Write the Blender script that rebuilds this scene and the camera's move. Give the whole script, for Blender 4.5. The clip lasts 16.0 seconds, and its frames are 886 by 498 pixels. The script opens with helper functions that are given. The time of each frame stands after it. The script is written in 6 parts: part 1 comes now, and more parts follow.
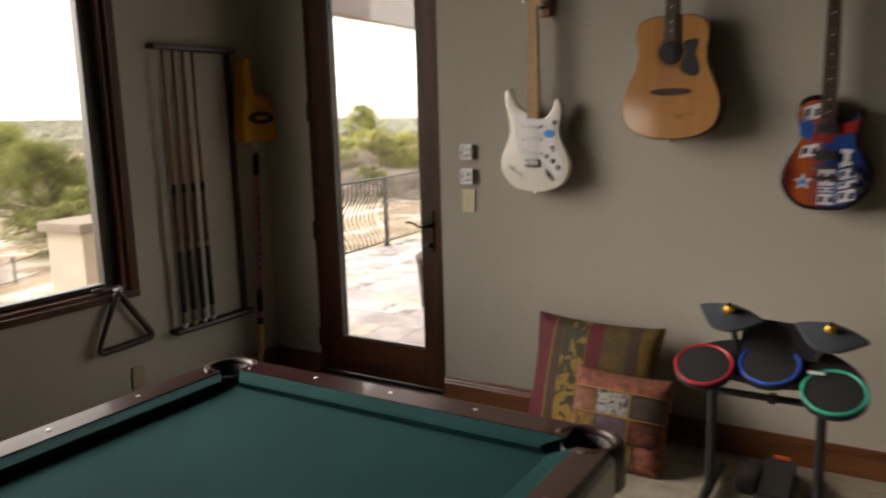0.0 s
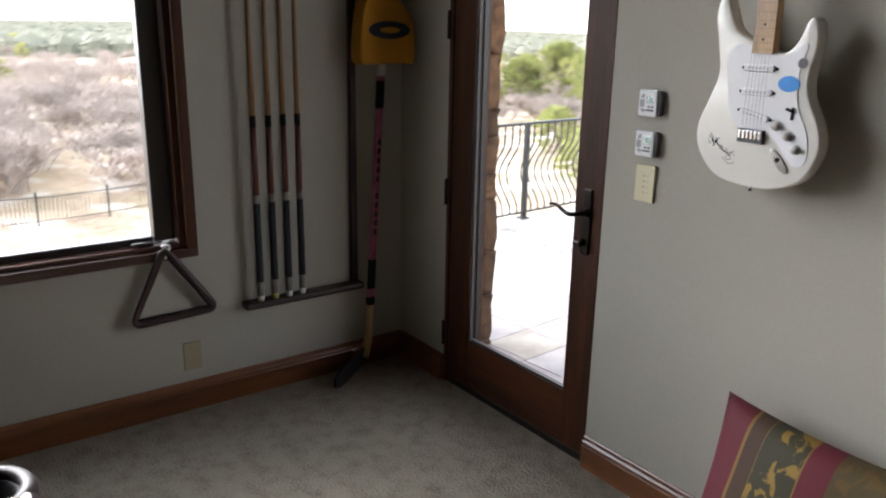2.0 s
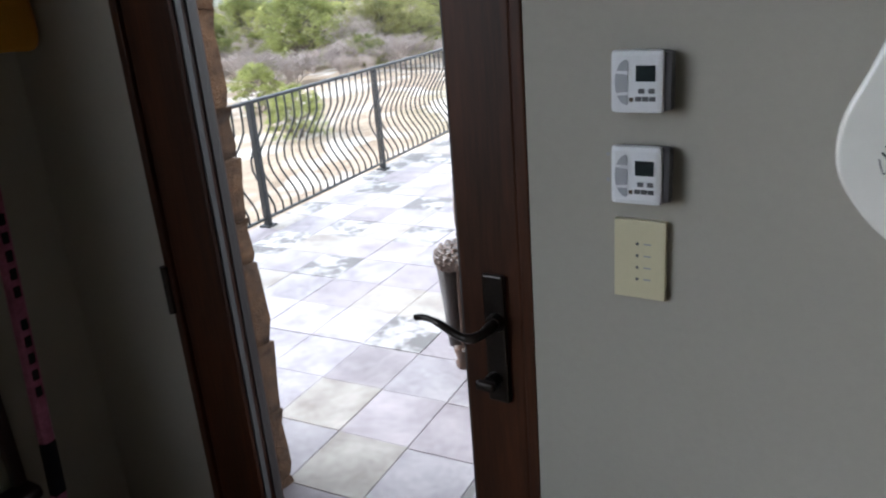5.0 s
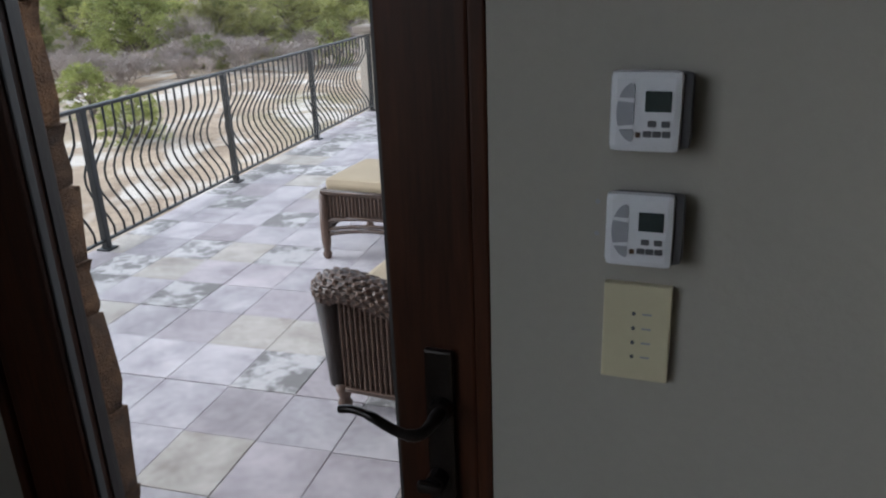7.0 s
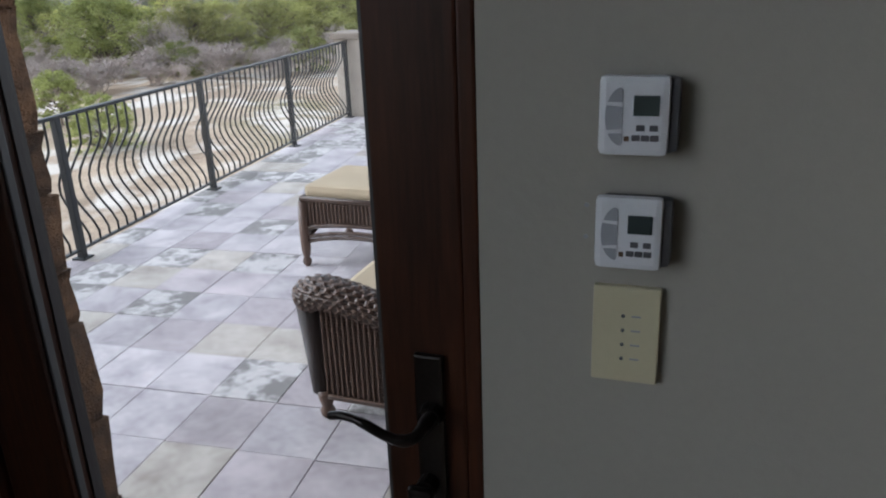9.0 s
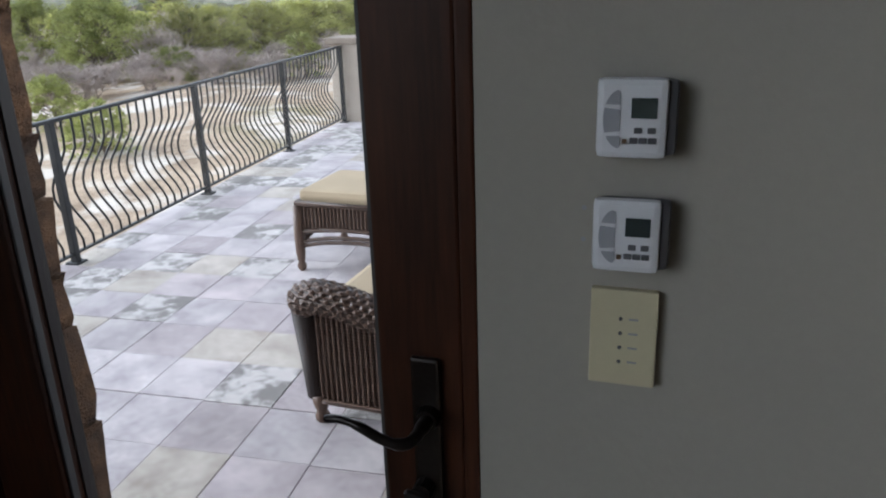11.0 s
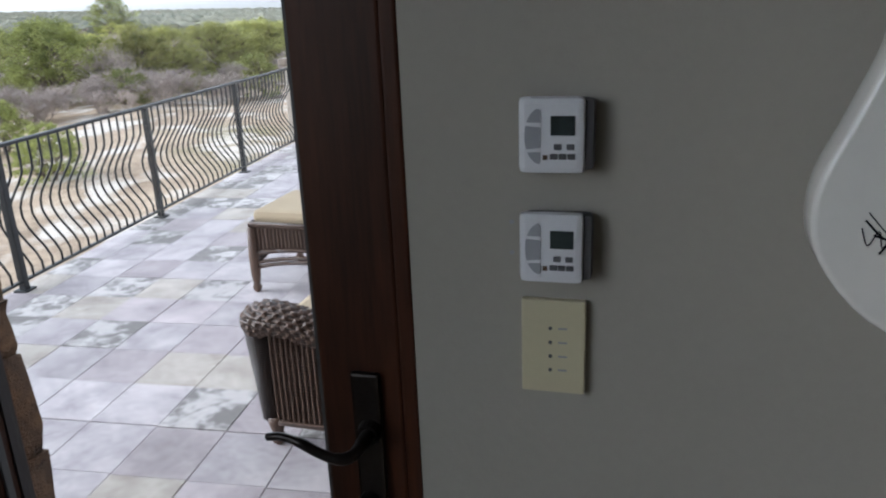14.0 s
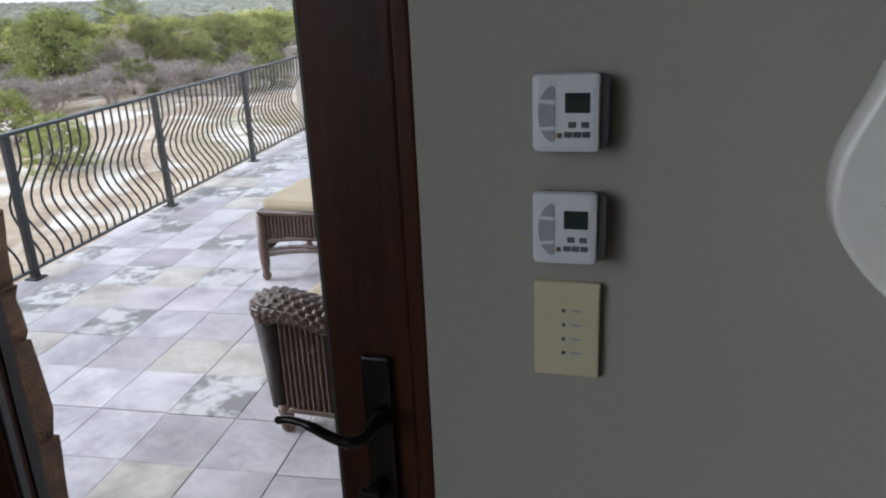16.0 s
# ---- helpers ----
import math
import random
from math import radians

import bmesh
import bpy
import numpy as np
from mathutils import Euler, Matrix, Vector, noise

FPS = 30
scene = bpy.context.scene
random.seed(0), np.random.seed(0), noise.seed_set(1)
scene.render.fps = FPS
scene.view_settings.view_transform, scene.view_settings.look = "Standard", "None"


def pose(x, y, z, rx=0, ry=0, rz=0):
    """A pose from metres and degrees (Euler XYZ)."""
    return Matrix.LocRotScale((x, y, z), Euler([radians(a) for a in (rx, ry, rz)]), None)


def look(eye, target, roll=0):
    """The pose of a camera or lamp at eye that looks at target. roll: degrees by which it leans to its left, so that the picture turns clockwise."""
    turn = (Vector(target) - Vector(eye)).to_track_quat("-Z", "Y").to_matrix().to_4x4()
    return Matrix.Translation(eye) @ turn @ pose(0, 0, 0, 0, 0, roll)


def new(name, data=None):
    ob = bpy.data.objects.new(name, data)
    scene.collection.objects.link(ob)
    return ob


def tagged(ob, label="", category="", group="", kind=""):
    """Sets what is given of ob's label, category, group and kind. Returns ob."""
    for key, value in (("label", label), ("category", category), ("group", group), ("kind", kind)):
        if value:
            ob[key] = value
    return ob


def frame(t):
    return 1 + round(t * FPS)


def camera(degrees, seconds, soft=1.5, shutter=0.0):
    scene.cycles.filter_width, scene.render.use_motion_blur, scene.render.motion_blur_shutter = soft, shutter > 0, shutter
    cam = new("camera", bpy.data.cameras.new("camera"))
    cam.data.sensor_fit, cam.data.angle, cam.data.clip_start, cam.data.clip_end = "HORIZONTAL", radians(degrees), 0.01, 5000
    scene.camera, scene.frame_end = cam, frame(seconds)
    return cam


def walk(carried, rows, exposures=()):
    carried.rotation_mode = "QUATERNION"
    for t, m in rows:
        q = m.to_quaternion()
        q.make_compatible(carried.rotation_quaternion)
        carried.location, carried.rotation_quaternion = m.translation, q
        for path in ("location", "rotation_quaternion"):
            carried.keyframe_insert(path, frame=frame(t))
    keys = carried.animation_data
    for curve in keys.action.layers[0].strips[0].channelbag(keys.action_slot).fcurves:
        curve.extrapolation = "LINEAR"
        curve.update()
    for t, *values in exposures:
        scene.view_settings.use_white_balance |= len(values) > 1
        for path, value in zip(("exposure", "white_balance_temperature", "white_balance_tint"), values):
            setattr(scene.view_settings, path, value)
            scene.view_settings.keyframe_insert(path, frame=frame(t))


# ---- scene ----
cam = camera(60.0, 16.0, soft=2.0, shutter=0.5)
PATH = [
    (0, (0.368, 0.191, 1.516), (-0.665, 1.869, 1.17), -1.6),
    (0.5, (0.206, 0.602, 1.519), (-0.998, 2.141, 1.092), -1.5),
    (1, (0.061, 0.999, 1.508), (-1.204, 2.484, 1.067), -0.7),
    (1.5, (-0.036, 1.333, 1.512), (-1.363, 2.739, 1.002), -0.6),
    (2, (-0.024, 1.674, 1.521), (-1.574, 2.815, 0.977), 1.1),
    (2.5, (-0.155, 1.941, 1.483), (-1.738, 3.014, 0.898), 1.7),
    (3, (-0.392, 2.165, 1.473), (-1.932, 3.239, 0.782), 1.3),
    (3.5, (-0.616, 2.339, 1.458), (-2.182, 3.389, 0.793), -1.3),
    (4, (-0.867, 2.48, 1.477), (-2.35, 3.632, 0.787), -3.9),
    (4.5, (-1.102, 2.54, 1.478), (-2.218, 4.063, 0.819), -4.0),
    (4.7, (-1.168, 2.559, 1.479), (-2.232, 4.115, 0.809), -4.2),
    (6.8, (-1.47, 2.786, 1.459), (-2.142, 4.532, 0.752), -3.5),
    (7, (-1.481, 2.789, 1.468), (-2.146, 4.544, 0.775), -2.2),
    (7.5, (-1.487, 2.776, 1.462), (-2.124, 4.545, 0.781), -2.4),
    (8, (-1.492, 2.78, 1.462), (-2.086, 4.552, 0.748), -1.8),
    (8.5, (-1.493, 2.782, 1.468), (-2.105, 4.557, 0.779), -2.2),
    (11, (-1.497, 2.782, 1.464), (-2.095, 4.57, 0.797), -1.9),
    (11.5, (-1.495, 2.766, 1.465), (-2.096, 4.557, 0.808), -1.8),
    (12, (-1.492, 2.768, 1.465), (-2.086, 4.558, 0.797), -1.9),
    (12.5, (-1.475, 2.781, 1.461), (-2.003, 4.59, 0.791), -1.8),
    (13, (-1.452, 2.793, 1.463), (-1.891, 4.635, 0.82), -1.7),
    (13.5, (-1.449, 2.785, 1.467), (-1.897, 4.627, 0.828), -2.2),
    (14, (-1.459, 2.769, 1.469), (-1.964, 4.599, 0.841), -2.4),
    (14.5, (-1.457, 2.761, 1.468), (-1.98, 4.586, 0.84), -2.5),
    (15, (-1.462, 2.762, 1.464), (-2.003, 4.578, 0.823), -2.5),
    (15.5, (-1.466, 2.766, 1.462), (-2.007, 4.577, 0.809), -2.6),
    (16, (-1.465, 2.777, 1.455), (-1.991, 4.593, 0.804), -2.6),
]
EXPOSURES = [(0, 2.4, 7600, 18), (1.0, 2.8, 6700, 18), (2.5, 2.95, 6050, 15), (4.2, 2.9, 5700, 14), (4.7, 2.6, 5700, 14), (6.8, 1.42, 5700, 14), (8.7, 1.47, 5650, 14), (11, 1.6, 5700, 14), (16, 1.65, 5700, 14)]
walk(cam, [(t, look(eye, target, roll)) for t, eye, target, roll in PATH], EXPOSURES)

# ---- world and light ----
world = bpy.data.worlds.new("overcast_sky")
scene.world = world
world.use_nodes = True
wn, wl = world.node_tree.nodes, world.node_tree.links
sky = wn.new("ShaderNodeTexSky")
sky.sky_type, sky.sun_disc = "NISHITA", False
sky.sun_elevation, sky.sun_rotation = radians(30.5), radians(254.6)
sky.dust_density, sky.air_density = 1.5, 1.0
pale = wn.new("ShaderNodeHueSaturation")
pale.inputs["Saturation"].default_value = 0.12
wl.new(sky.outputs[0], pale.inputs["Color"])
wl.new(pale.outputs[0], wn["Background"].inputs["Color"])
wn["Background"].inputs["Strength"].default_value = 0.15

sun_data = bpy.data.lights.new("sun", "SUN")
sun_data.energy, sun_data.angle, sun_data.color = 0.50, radians(34), (1.0, 0.97, 0.93)
sun = new("sun", sun_data)
sun.matrix_world = look((-40, -11, 24.5), (0, 0, 0))

# ---- materials ----
def mat(name, base, rough=0.6, metal=0.0, var=0.15, scale=6.0, fine=90.0, bump=0.15, second=None, stretch=(1, 1, 1), coat=0.0, random_value=0.0, spec=0.5, grain=1.0, depth=0.004):
    """A node material: base colour varied by a coarse and a fine noise, with relief from the fine one."""
    m = bpy.data.materials.new(name)
    m.use_nodes = True
    n, l = m.node_tree.nodes, m.node_tree.links
    b = n["Principled BSDF"]
    tc, mp = n.new("ShaderNodeTexCoord"), n.new("ShaderNodeMapping")
    mp.inputs["Scale"].default_value = stretch
    l.new(tc.outputs["Object"], mp.inputs["Vector"])
    big, small = n.new("ShaderNodeTexNoise"), n.new("ShaderNodeTexNoise")
    big.inputs["Scale"].default_value, big.inputs["Detail"].default_value = scale, 5
    small.inputs["Scale"].default_value, small.inputs["Detail"].default_value = fine, 3
    for t in (big, small):
        l.new(mp.outputs[0], t.inputs["Vector"])
    add = n.new("ShaderNodeMath")
    add.operation, add.inputs[1].default_value = "MULTIPLY_ADD", 0.45 * grain
    l.new(small.outputs["Fac"], add.inputs[0])
    l.new(big.outputs["Fac"], add.inputs[2])
    ramp = n.new("ShaderNodeValToRGB")
    lo = second or [c * (1 - var) for c in base]
    hi = [min(1, c * (1 + var)) for c in base]
    ramp.color_ramp.elements[0].position, ramp.color_ramp.elements[0].color = 0.48, (*lo, 1)
    ramp.color_ramp.elements[1].position, ramp.color_ramp.elements[1].color = 0.95, (*hi, 1)
    l.new(add.outputs[0], ramp.inputs["Fac"])
    out = ramp.outputs["Color"]
    if random_value:
        info, rng, hsv, far = n.new("ShaderNodeObjectInfo"), n.new("ShaderNodeMapRange"), n.new("ShaderNodeHueSaturation"), n.new("ShaderNodeMath")
        far.operation, far.inputs[1].default_value = "MULTIPLY", 37.0
        l.new(info.outputs["Random"], far.inputs[0])
        l.new(far.outputs[0], mp.inputs["Location"])
        rng.inputs["To Min"].default_value, rng.inputs["To Max"].default_value = 1 - random_value, 1 + random_value
        l.new(info.outputs["Random"], rng.inputs["Value"])
        l.new(rng.outputs[0], hsv.inputs["Value"])
        l.new(out, hsv.inputs["Color"])
        out = hsv.outputs["Color"]
    l.new(out, b.inputs["Base Color"])
    b.inputs["Roughness"].default_value, b.inputs["Metallic"].default_value = rough, metal
    b.inputs["Coat Weight"].default_value, b.inputs["Coat Roughness"].default_value = coat, 0.08
    b.inputs["Specular IOR Level"].default_value = spec
    if bump:
        bp = n.new("ShaderNodeBump")
        bp.inputs["Strength"].default_value, bp.inputs["Distance"].default_value = bump, depth
        l.new(small.outputs["Fac"], bp.inputs["Height"])
        l.new(bp.outputs[0], b.inputs["Normal"])
    return m


def wood(name, dark, light, along="z", rough=0.35, coat=0.2, scale=14.0):
    st = {"x": (0.08, 1, 1), "y": (1, 0.08, 1), "z": (1, 1, 0.08)}[along]
    return mat(name, light, rough, 0, 0.12, scale, 160, 0.08, second=dark, stretch=st, coat=coat)


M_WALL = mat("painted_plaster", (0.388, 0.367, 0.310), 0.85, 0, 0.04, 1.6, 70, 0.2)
# colour of the unseen east and south walls, dark to hold back bounced light
M_LOW_BOUNCE_WALL = mat("low_bounce_wall_brown", (0.08, 0.062, 0.044), 0.85, 0, 0.04, 1.6, 70, 0.2)
# the ceiling is unseen; its near-black colour cuts the bounce into the room
M_CEIL = mat("low_bounce_ceiling_brown", (0.045, 0.03, 0.02), 0.9, 0, 0.1, 2, 60, 0.1)
M_CARPET = mat("plush_carpet", (0.33, 0.292, 0.232), 0.95, 0, 0.12, 14, 95, 1.0, second=(0.185, 0.163, 0.129), grain=1.7, spec=0.1, depth=0.014)
M_BASE_X = wood("baseboard_wood", (0.075, 0.024, 0.009), (0.21, 0.078, 0.028), "x", 0.3, 0.4)
M_BASE_Y = wood("baseboard_wood_west", (0.030, 0.010, 0.005), (0.075, 0.026, 0.012), "y")
M_DOOR = wood("door_wood", (0.020, 0.007, 0.003), (0.072, 0.023, 0.009), "z", 0.45, 0.08)
M_DOOR_X = wood("door_wood_rail", (0.026, 0.009, 0.004), (0.085, 0.027, 0.011), "x", 0.45, 0.08)
for m in (M_DOOR, M_DOOR_X):
    m.node_tree.nodes["Principled BSDF"].inputs["Specular IOR Level"].default_value = 0.25
    m.node_tree.nodes["Principled BSDF"].inputs["Coat Weight"].default_value = 0.0
M_TABLEWOOD = wood("dark_cherry_wood", (0.014, 0.005, 0.005), (0.032, 0.010, 0.010), "y", 0.28, 0.9)
M_TABLEWOOD_X = wood("dark_cherry_wood_end", (0.014, 0.005, 0.005), (0.032, 0.010, 0.010), "x", 0.28, 0.9)
M_DARKWOOD = wood("dark_stained_wood", (0.010, 0.004, 0.003), (0.028, 0.010, 0.007), "z", 0.5, 0.05)
M_FELT = mat("green_felt", (0.007, 0.044, 0.045), 0.95, 0, 0.12, 4, 500, 0.3, spec=0.1)
M_BLACK = mat("black_plastic", (0.013, 0.013, 0.014), 0.45, 0, 0.2, 10, 200, 0.1)
M_LEATHER = mat("black_leather", (0.012, 0.010, 0.010), 0.6, 0, 0.2, 10, 200, 0.25)
M_BRONZE = mat("oil_rubbed_bronze", (0.030, 0.025, 0.022), 0.28, 0.7, 0.3, 20, 160, 0.1)
M_STEEL = mat("chrome", (0.7, 0.7, 0.7), 0.2, 1.0, 0.05, 20, 160, 0.0)
M_SASH = mat("dark_bronze_sash", (0.018, 0.013, 0.010), 0.4, 0, 0.15, 10, 150, 0.05)
M_GASKET = mat("grey_glazing_bead", (0.06, 0.06, 0.058), 0.5, 0, 0.1, 10, 150, 0.05)
M_IRON = mat("black_wrought_iron", (0.020, 0.021, 0.022), 0.5, 0.3, 0.3, 20, 200, 0.2)
M_STONE = mat("rough_limestone", (0.17, 0.090, 0.042), 0.9, 0, 0.3, 6, 40, 1.0, second=(0.055, 0.028, 0.014), random_value=0.35, depth=0.012)
M_PIER = mat("pale_cut_stone", (0.47, 0.41, 0.34), 0.9, 0, 0.12, 6, 80, 0.4)
M_MORTAR = mat("mortar", (0.24, 0.20, 0.16), 0.95, 0, 0.15, 10, 120, 0.5)
M_SLATE = mat("weathered_sandstone_flag", (0.54, 0.50, 0.495), 0.75, 0, 0.1, 5, 38, 0.3, second=(0.34, 0.305, 0.315), random_value=0.15)
M_SLATE_WARM = mat("warm_sandstone_flag", (0.54, 0.495, 0.435), 0.75, 0, 0.1, 6, 40, 0.3, second=(0.35, 0.305, 0.26), random_value=0.1)
M_SLATE_PINK = mat("pink_sandstone_flag", (0.50, 0.445, 0.445), 0.75, 0, 0.1, 5, 38, 0.3, second=(0.33, 0.29, 0.295), random_value=0.1)
M_SLATE_STAIN = mat("stained_sandstone_flag", (0.53, 0.50, 0.48), 0.7, 0, 0.1, 7, 26, 0.35, second=(0.235, 0.22, 0.205), random_value=0.08, grain=1.3)
M_SLATE_STAIN.node_tree.nodes["Color Ramp"].color_ramp.elements[0].position = 0.72
M_SLATE_STAIN.node_tree.nodes["Color Ramp"].color_ramp.elements[1].position = 0.90
M_GROUT = mat("flag_joint", (0.33, 0.31, 0.295), 0.95, 0, 0.2, 10, 120, 0.3)
M_WHITE = mat("white_plastic", (0.72, 0.73, 0.74), 0.4, 0, 0.03, 10, 150, 0.03)
M_GREYP = mat("grey_plastic", (0.10, 0.10, 0.105), 0.5, 0, 0.1, 10, 150, 0.05)
M_BUTTON = mat("pale_grey_button", (0.34, 0.35, 0.37), 0.5, 0, 0.05, 10, 150, 0.03)
M_LCD = mat("grey_green_display", (0.17, 0.23, 0.24), 0.10, 0.9, 0.1, 10, 150, 0.0)
M_TAN = mat("tan_plastic", (0.33, 0.28, 0.18), 0.5, 0, 0.05, 10, 150, 0.03)
M_IVORY = mat("ivory_plastic", (0.60, 0.55, 0.36), 0.45, 0, 0.03, 10, 150, 0.03)


def glass_mat(name, tint, gloss=0.5):
    m = bpy.data.materials.new(name)
    m.use_nodes = True
    n, l = m.node_tree.nodes, m.node_tree.links
    n.remove(n["Principled BSDF"])
    tr, gl, mx, fr = n.new("ShaderNodeBsdfTransparent"), n.new("ShaderNodeBsdfGlossy"), n.new("ShaderNodeMixShader"), n.new("ShaderNodeLayerWeight")
    pw, sc = n.new("ShaderNodeMath"), n.new("ShaderNodeMath")
    pw.operation, pw.inputs[1].default_value = "POWER", 5.0
    sc.operation, sc.inputs[1].default_value, sc.inputs[2].default_value = "MULTIPLY_ADD", 0.5, 0.025
    tr.inputs[0].default_value = (*tint, 1)
    gl.inputs["Roughness"].default_value = 0.01
    l.new(fr.outputs["Facing"], pw.inputs[0])
    l.new(pw.outputs[0], sc.inputs[0])
    l.new(sc.outputs[0], mx.inputs[0])
    l.new(tr.outputs[0], mx.inputs[1])
    l.new(gl.outputs[0], mx.inputs[2])
    l.new(mx.outputs[0], n["Material Output"].inputs["Surface"])
    return m


M_GLASS = glass_mat("clear_glass", (0.93, 0.95, 0.94))


# ---- mesh helpers ----
def bx(bm, c, s, bevel=0.0, m=None):
    """Adds a box of centre c and size s, its edges bevelled."""
    r = bmesh.ops.create_cube(bm, size=1.0, matrix=(m or Matrix()) @ Matrix.Translation(c) @ Matrix.Diagonal((*s, 1)))
    if bevel:
        es = list({e for v in r["verts"] for e in v.link_edges})
        bmesh.ops.bevel(bm, geom=es, offset=bevel, segments=2, profile=0.6, affect="EDGES")
    return bm


def box(c, s, bevel=0.0):
    return bx(bmesh.new(), c, s, bevel)


def rod(bm, p0, p1, r0, r1=None, seg=12):
    """Adds a capped, tapered rod from p0 to p1."""
    p0, p1 = Vector(p0), Vector(p1)
    d = p1 - p0
    m = Matrix.Translation((p0 + p1) / 2) @ d.to_track_quat("Z", "Y").to_matrix().to_4x4()
    bmesh.ops.create_cone(bm, cap_ends=True, segments=seg, radius1=r0, radius2=r0 if r1 is None else r1, depth=d.length, matrix=m)
    return bm


def tube(bm, pts, r, seg=8, closed=False, flat=1.0):
    """Sweeps a round section of radius r (or one radius a point) along pts."""
    pts = [Vector(p) for p in pts]
    k = len(pts)
    rings, up = [], None
    for i, p in enumerate(pts):
        a, b = (pts[(i - 1) % k], pts[(i + 1) % k]) if closed else (pts[max(i - 1, 0)], pts[min(i + 1, k - 1)])
        d = (b - a).normalized()
        if up is None:
            up = d.orthogonal().normalized()
        up = (up - d * up.dot(d)).normalized()
        side = d.cross(up)
        rr = r[i] if isinstance(r, (list, tuple)) else r
        rings.append([bm.verts.new(p + up * math.cos(2 * math.pi * j / seg) * rr + side * math.sin(2 * math.pi * j / seg) * rr * flat) for j in range(seg)])
    for i in range(k if closed else k - 1):
        a, b = rings[i], rings[(i + 1) % k]
        for j in range(seg):
            bm.faces.new((a[j], a[(j + 1) % seg], b[(j + 1) % seg], b[j]))
    if not closed:
        bm.faces.new(rings[0][::-1])
        bm.faces.new(rings[-1])
    return bm


def spline(ctrl, per=8, closed=True):
    """A smooth closed or open curve through a few control points."""
    n, out = len(ctrl), []
    c = [Vector(p) for p in ctrl]
    for i in range(n if closed else n - 1):
        p = [c[(i + k) % n] if closed else c[min(max(i + k, 0), n - 1)] for k in (-1, 0, 1, 2)]
        for j in range(per):
            t = j / per
            out.append(0.5 * (2 * p[1] + (p[2] - p[0]) * t + (2 * p[0] - 5 * p[1] + 4 * p[2] - p[3]) * t * t + (3 * p[1] - p[0] - 3 * p[2] + p[3]) * t ** 3))
    return out if closed else out + [c[-1]]


def slab(bm, outline, y0, y1, bevel=0.0):
    """A plate with an outline in x and z, from y0 (front, towards the room) to y1."""
    vs = [bm.verts.new((p[0], y0, p[1])) for p in outline]
    f = bm.faces.new(vs)
    r = bmesh.ops.extrude_face_region(bm, geom=[f])
    bmesh.ops.translate(bm, vec=(0, y1 - y0, 0), verts=[g for g in r["geom"] if isinstance(g, bmesh.types.BMVert)])
    bmesh.ops.recalc_face_normals(bm, faces=bm.faces[:])
    if bevel:
        es = [e for e in bm.edges if len(e.link_faces) == 2 and any(len(q.verts) > 8 for q in e.link_faces) and abs(e.verts[0].co.y - e.verts[1].co.y) < 1e-5]
        bmesh.ops.bevel(bm, geom=es, offset=bevel, segments=3, profile=0.5, affect="EDGES")
    return bm


def lathe(bm, profile, seg=20, m=None):
    """Turns a profile of (radius, height) round the z axis."""
    m = m or Matrix()
    rings = [[bm.verts.new(m @ Vector((r * math.cos(2 * math.pi * j / seg), r * math.sin(2 * math.pi * j / seg), z))) for j in range(seg)] for r, z in profile]
    for a, b in zip(rings, rings[1:]):
        for j in range(seg):
            bm.faces.new((a[j], a[(j + 1) % seg], b[(j + 1) % seg], b[j]))
    bm.faces.new(rings[0][::-1])
    bm.faces.new(rings[-1])
    return bm


def part(name, bm, material, parent=None, label="", smooth=False, kind=""):
    """Links a bmesh as one mesh object under a thing or a part."""
    me = bpy.data.meshes.new(name)
    bm.normal_update()
    bm.to_mesh(me)
    bm.free()
    me.materials.append(material)
    if smooth:
        me.shade_smooth()
    ob = new(name, me)
    ob.parent = parent
    return tagged(ob, label, kind=kind)


def piece(name, me, parent, m):
    ob = new(name, me)
    ob.parent = parent
    ob.matrix_basis = m
    return ob


def thing(name, m, label, category, group="", kind=""):
    ob = new(name)
    ob.empty_display_size = 0.05
    ob.matrix_basis = m
    return tagged(ob, label, category, group, kind)


def mesh_of(bm, name, material, smooth=False):
    me = bpy.data.meshes.new(name)
    bm.normal_update()
    bm.to_mesh(me)
    bm.free()
    me.materials.append(material)
    if smooth:
        me.shade_smooth()
    return me


# ---- the room ----
XW, YN = -2.955, 3.585          # inner faces of the window wall and of the door wall
XE, YS, H = 6.0, -6.0, 3.2


def structure(name, bm, material, label, category):
    return tagged(part(name, bm, material), label, category, kind="structure")


structure("floor", box(((XW + XE) / 2, (YN + YS) / 2, -0.06), (XE - XW + 0.4, YN - YS + 0.4, 0.12)), M_CARPET, "beige plush wall-to-wall carpet", "carpet")
structure("ceiling", box(((XW + XE) / 2, (YN + YS) / 2, H + 0.1), (XE - XW + 0.6, YN - YS + 0.6, 0.2)), M_CEIL, "unseen ceiling, coloured dark brown to limit bounced light", "ceiling")
DX0, DX1, DTOP = -2.600, -1.725, 2.5
bm = bmesh.new()
for x0, x1, z0, z1 in ((XW, DX0, 0, H), (DX1, XE, 0, H), (DX0, DX1, DTOP, H)):
    bx(bm, ((x0 + x1) / 2, YN + 0.10, (z0 + z1) / 2), (x1 - x0, 0.20, z1 - z0))
structure("wall_north", bm, M_WALL, "beige painted plaster wall with a glazed door", "wall")
WY0, WY1, WZ0, WZ1 = 0.0, 2.582, 0.690, 2.90
VY0, VY1, VZ1 = -5.50, -3.25, 2.15
bm = bmesh.new()
for y0, y1, z0, z1 in ((YS, VY0, 0, H), (VY0, VY1, 0, WZ0), (VY0, VY1, VZ1, H), (VY1, WY0, 0, H), (WY1, YN + 0.2, 0, H), (WY0, WY1, 0, WZ0), (WY0, WY1, WZ1, H)):
    bx(bm, (XW - 0.125, (y0 + y1) / 2, (z0 + z1) / 2), (0.25, y1 - y0, z1 - z0))
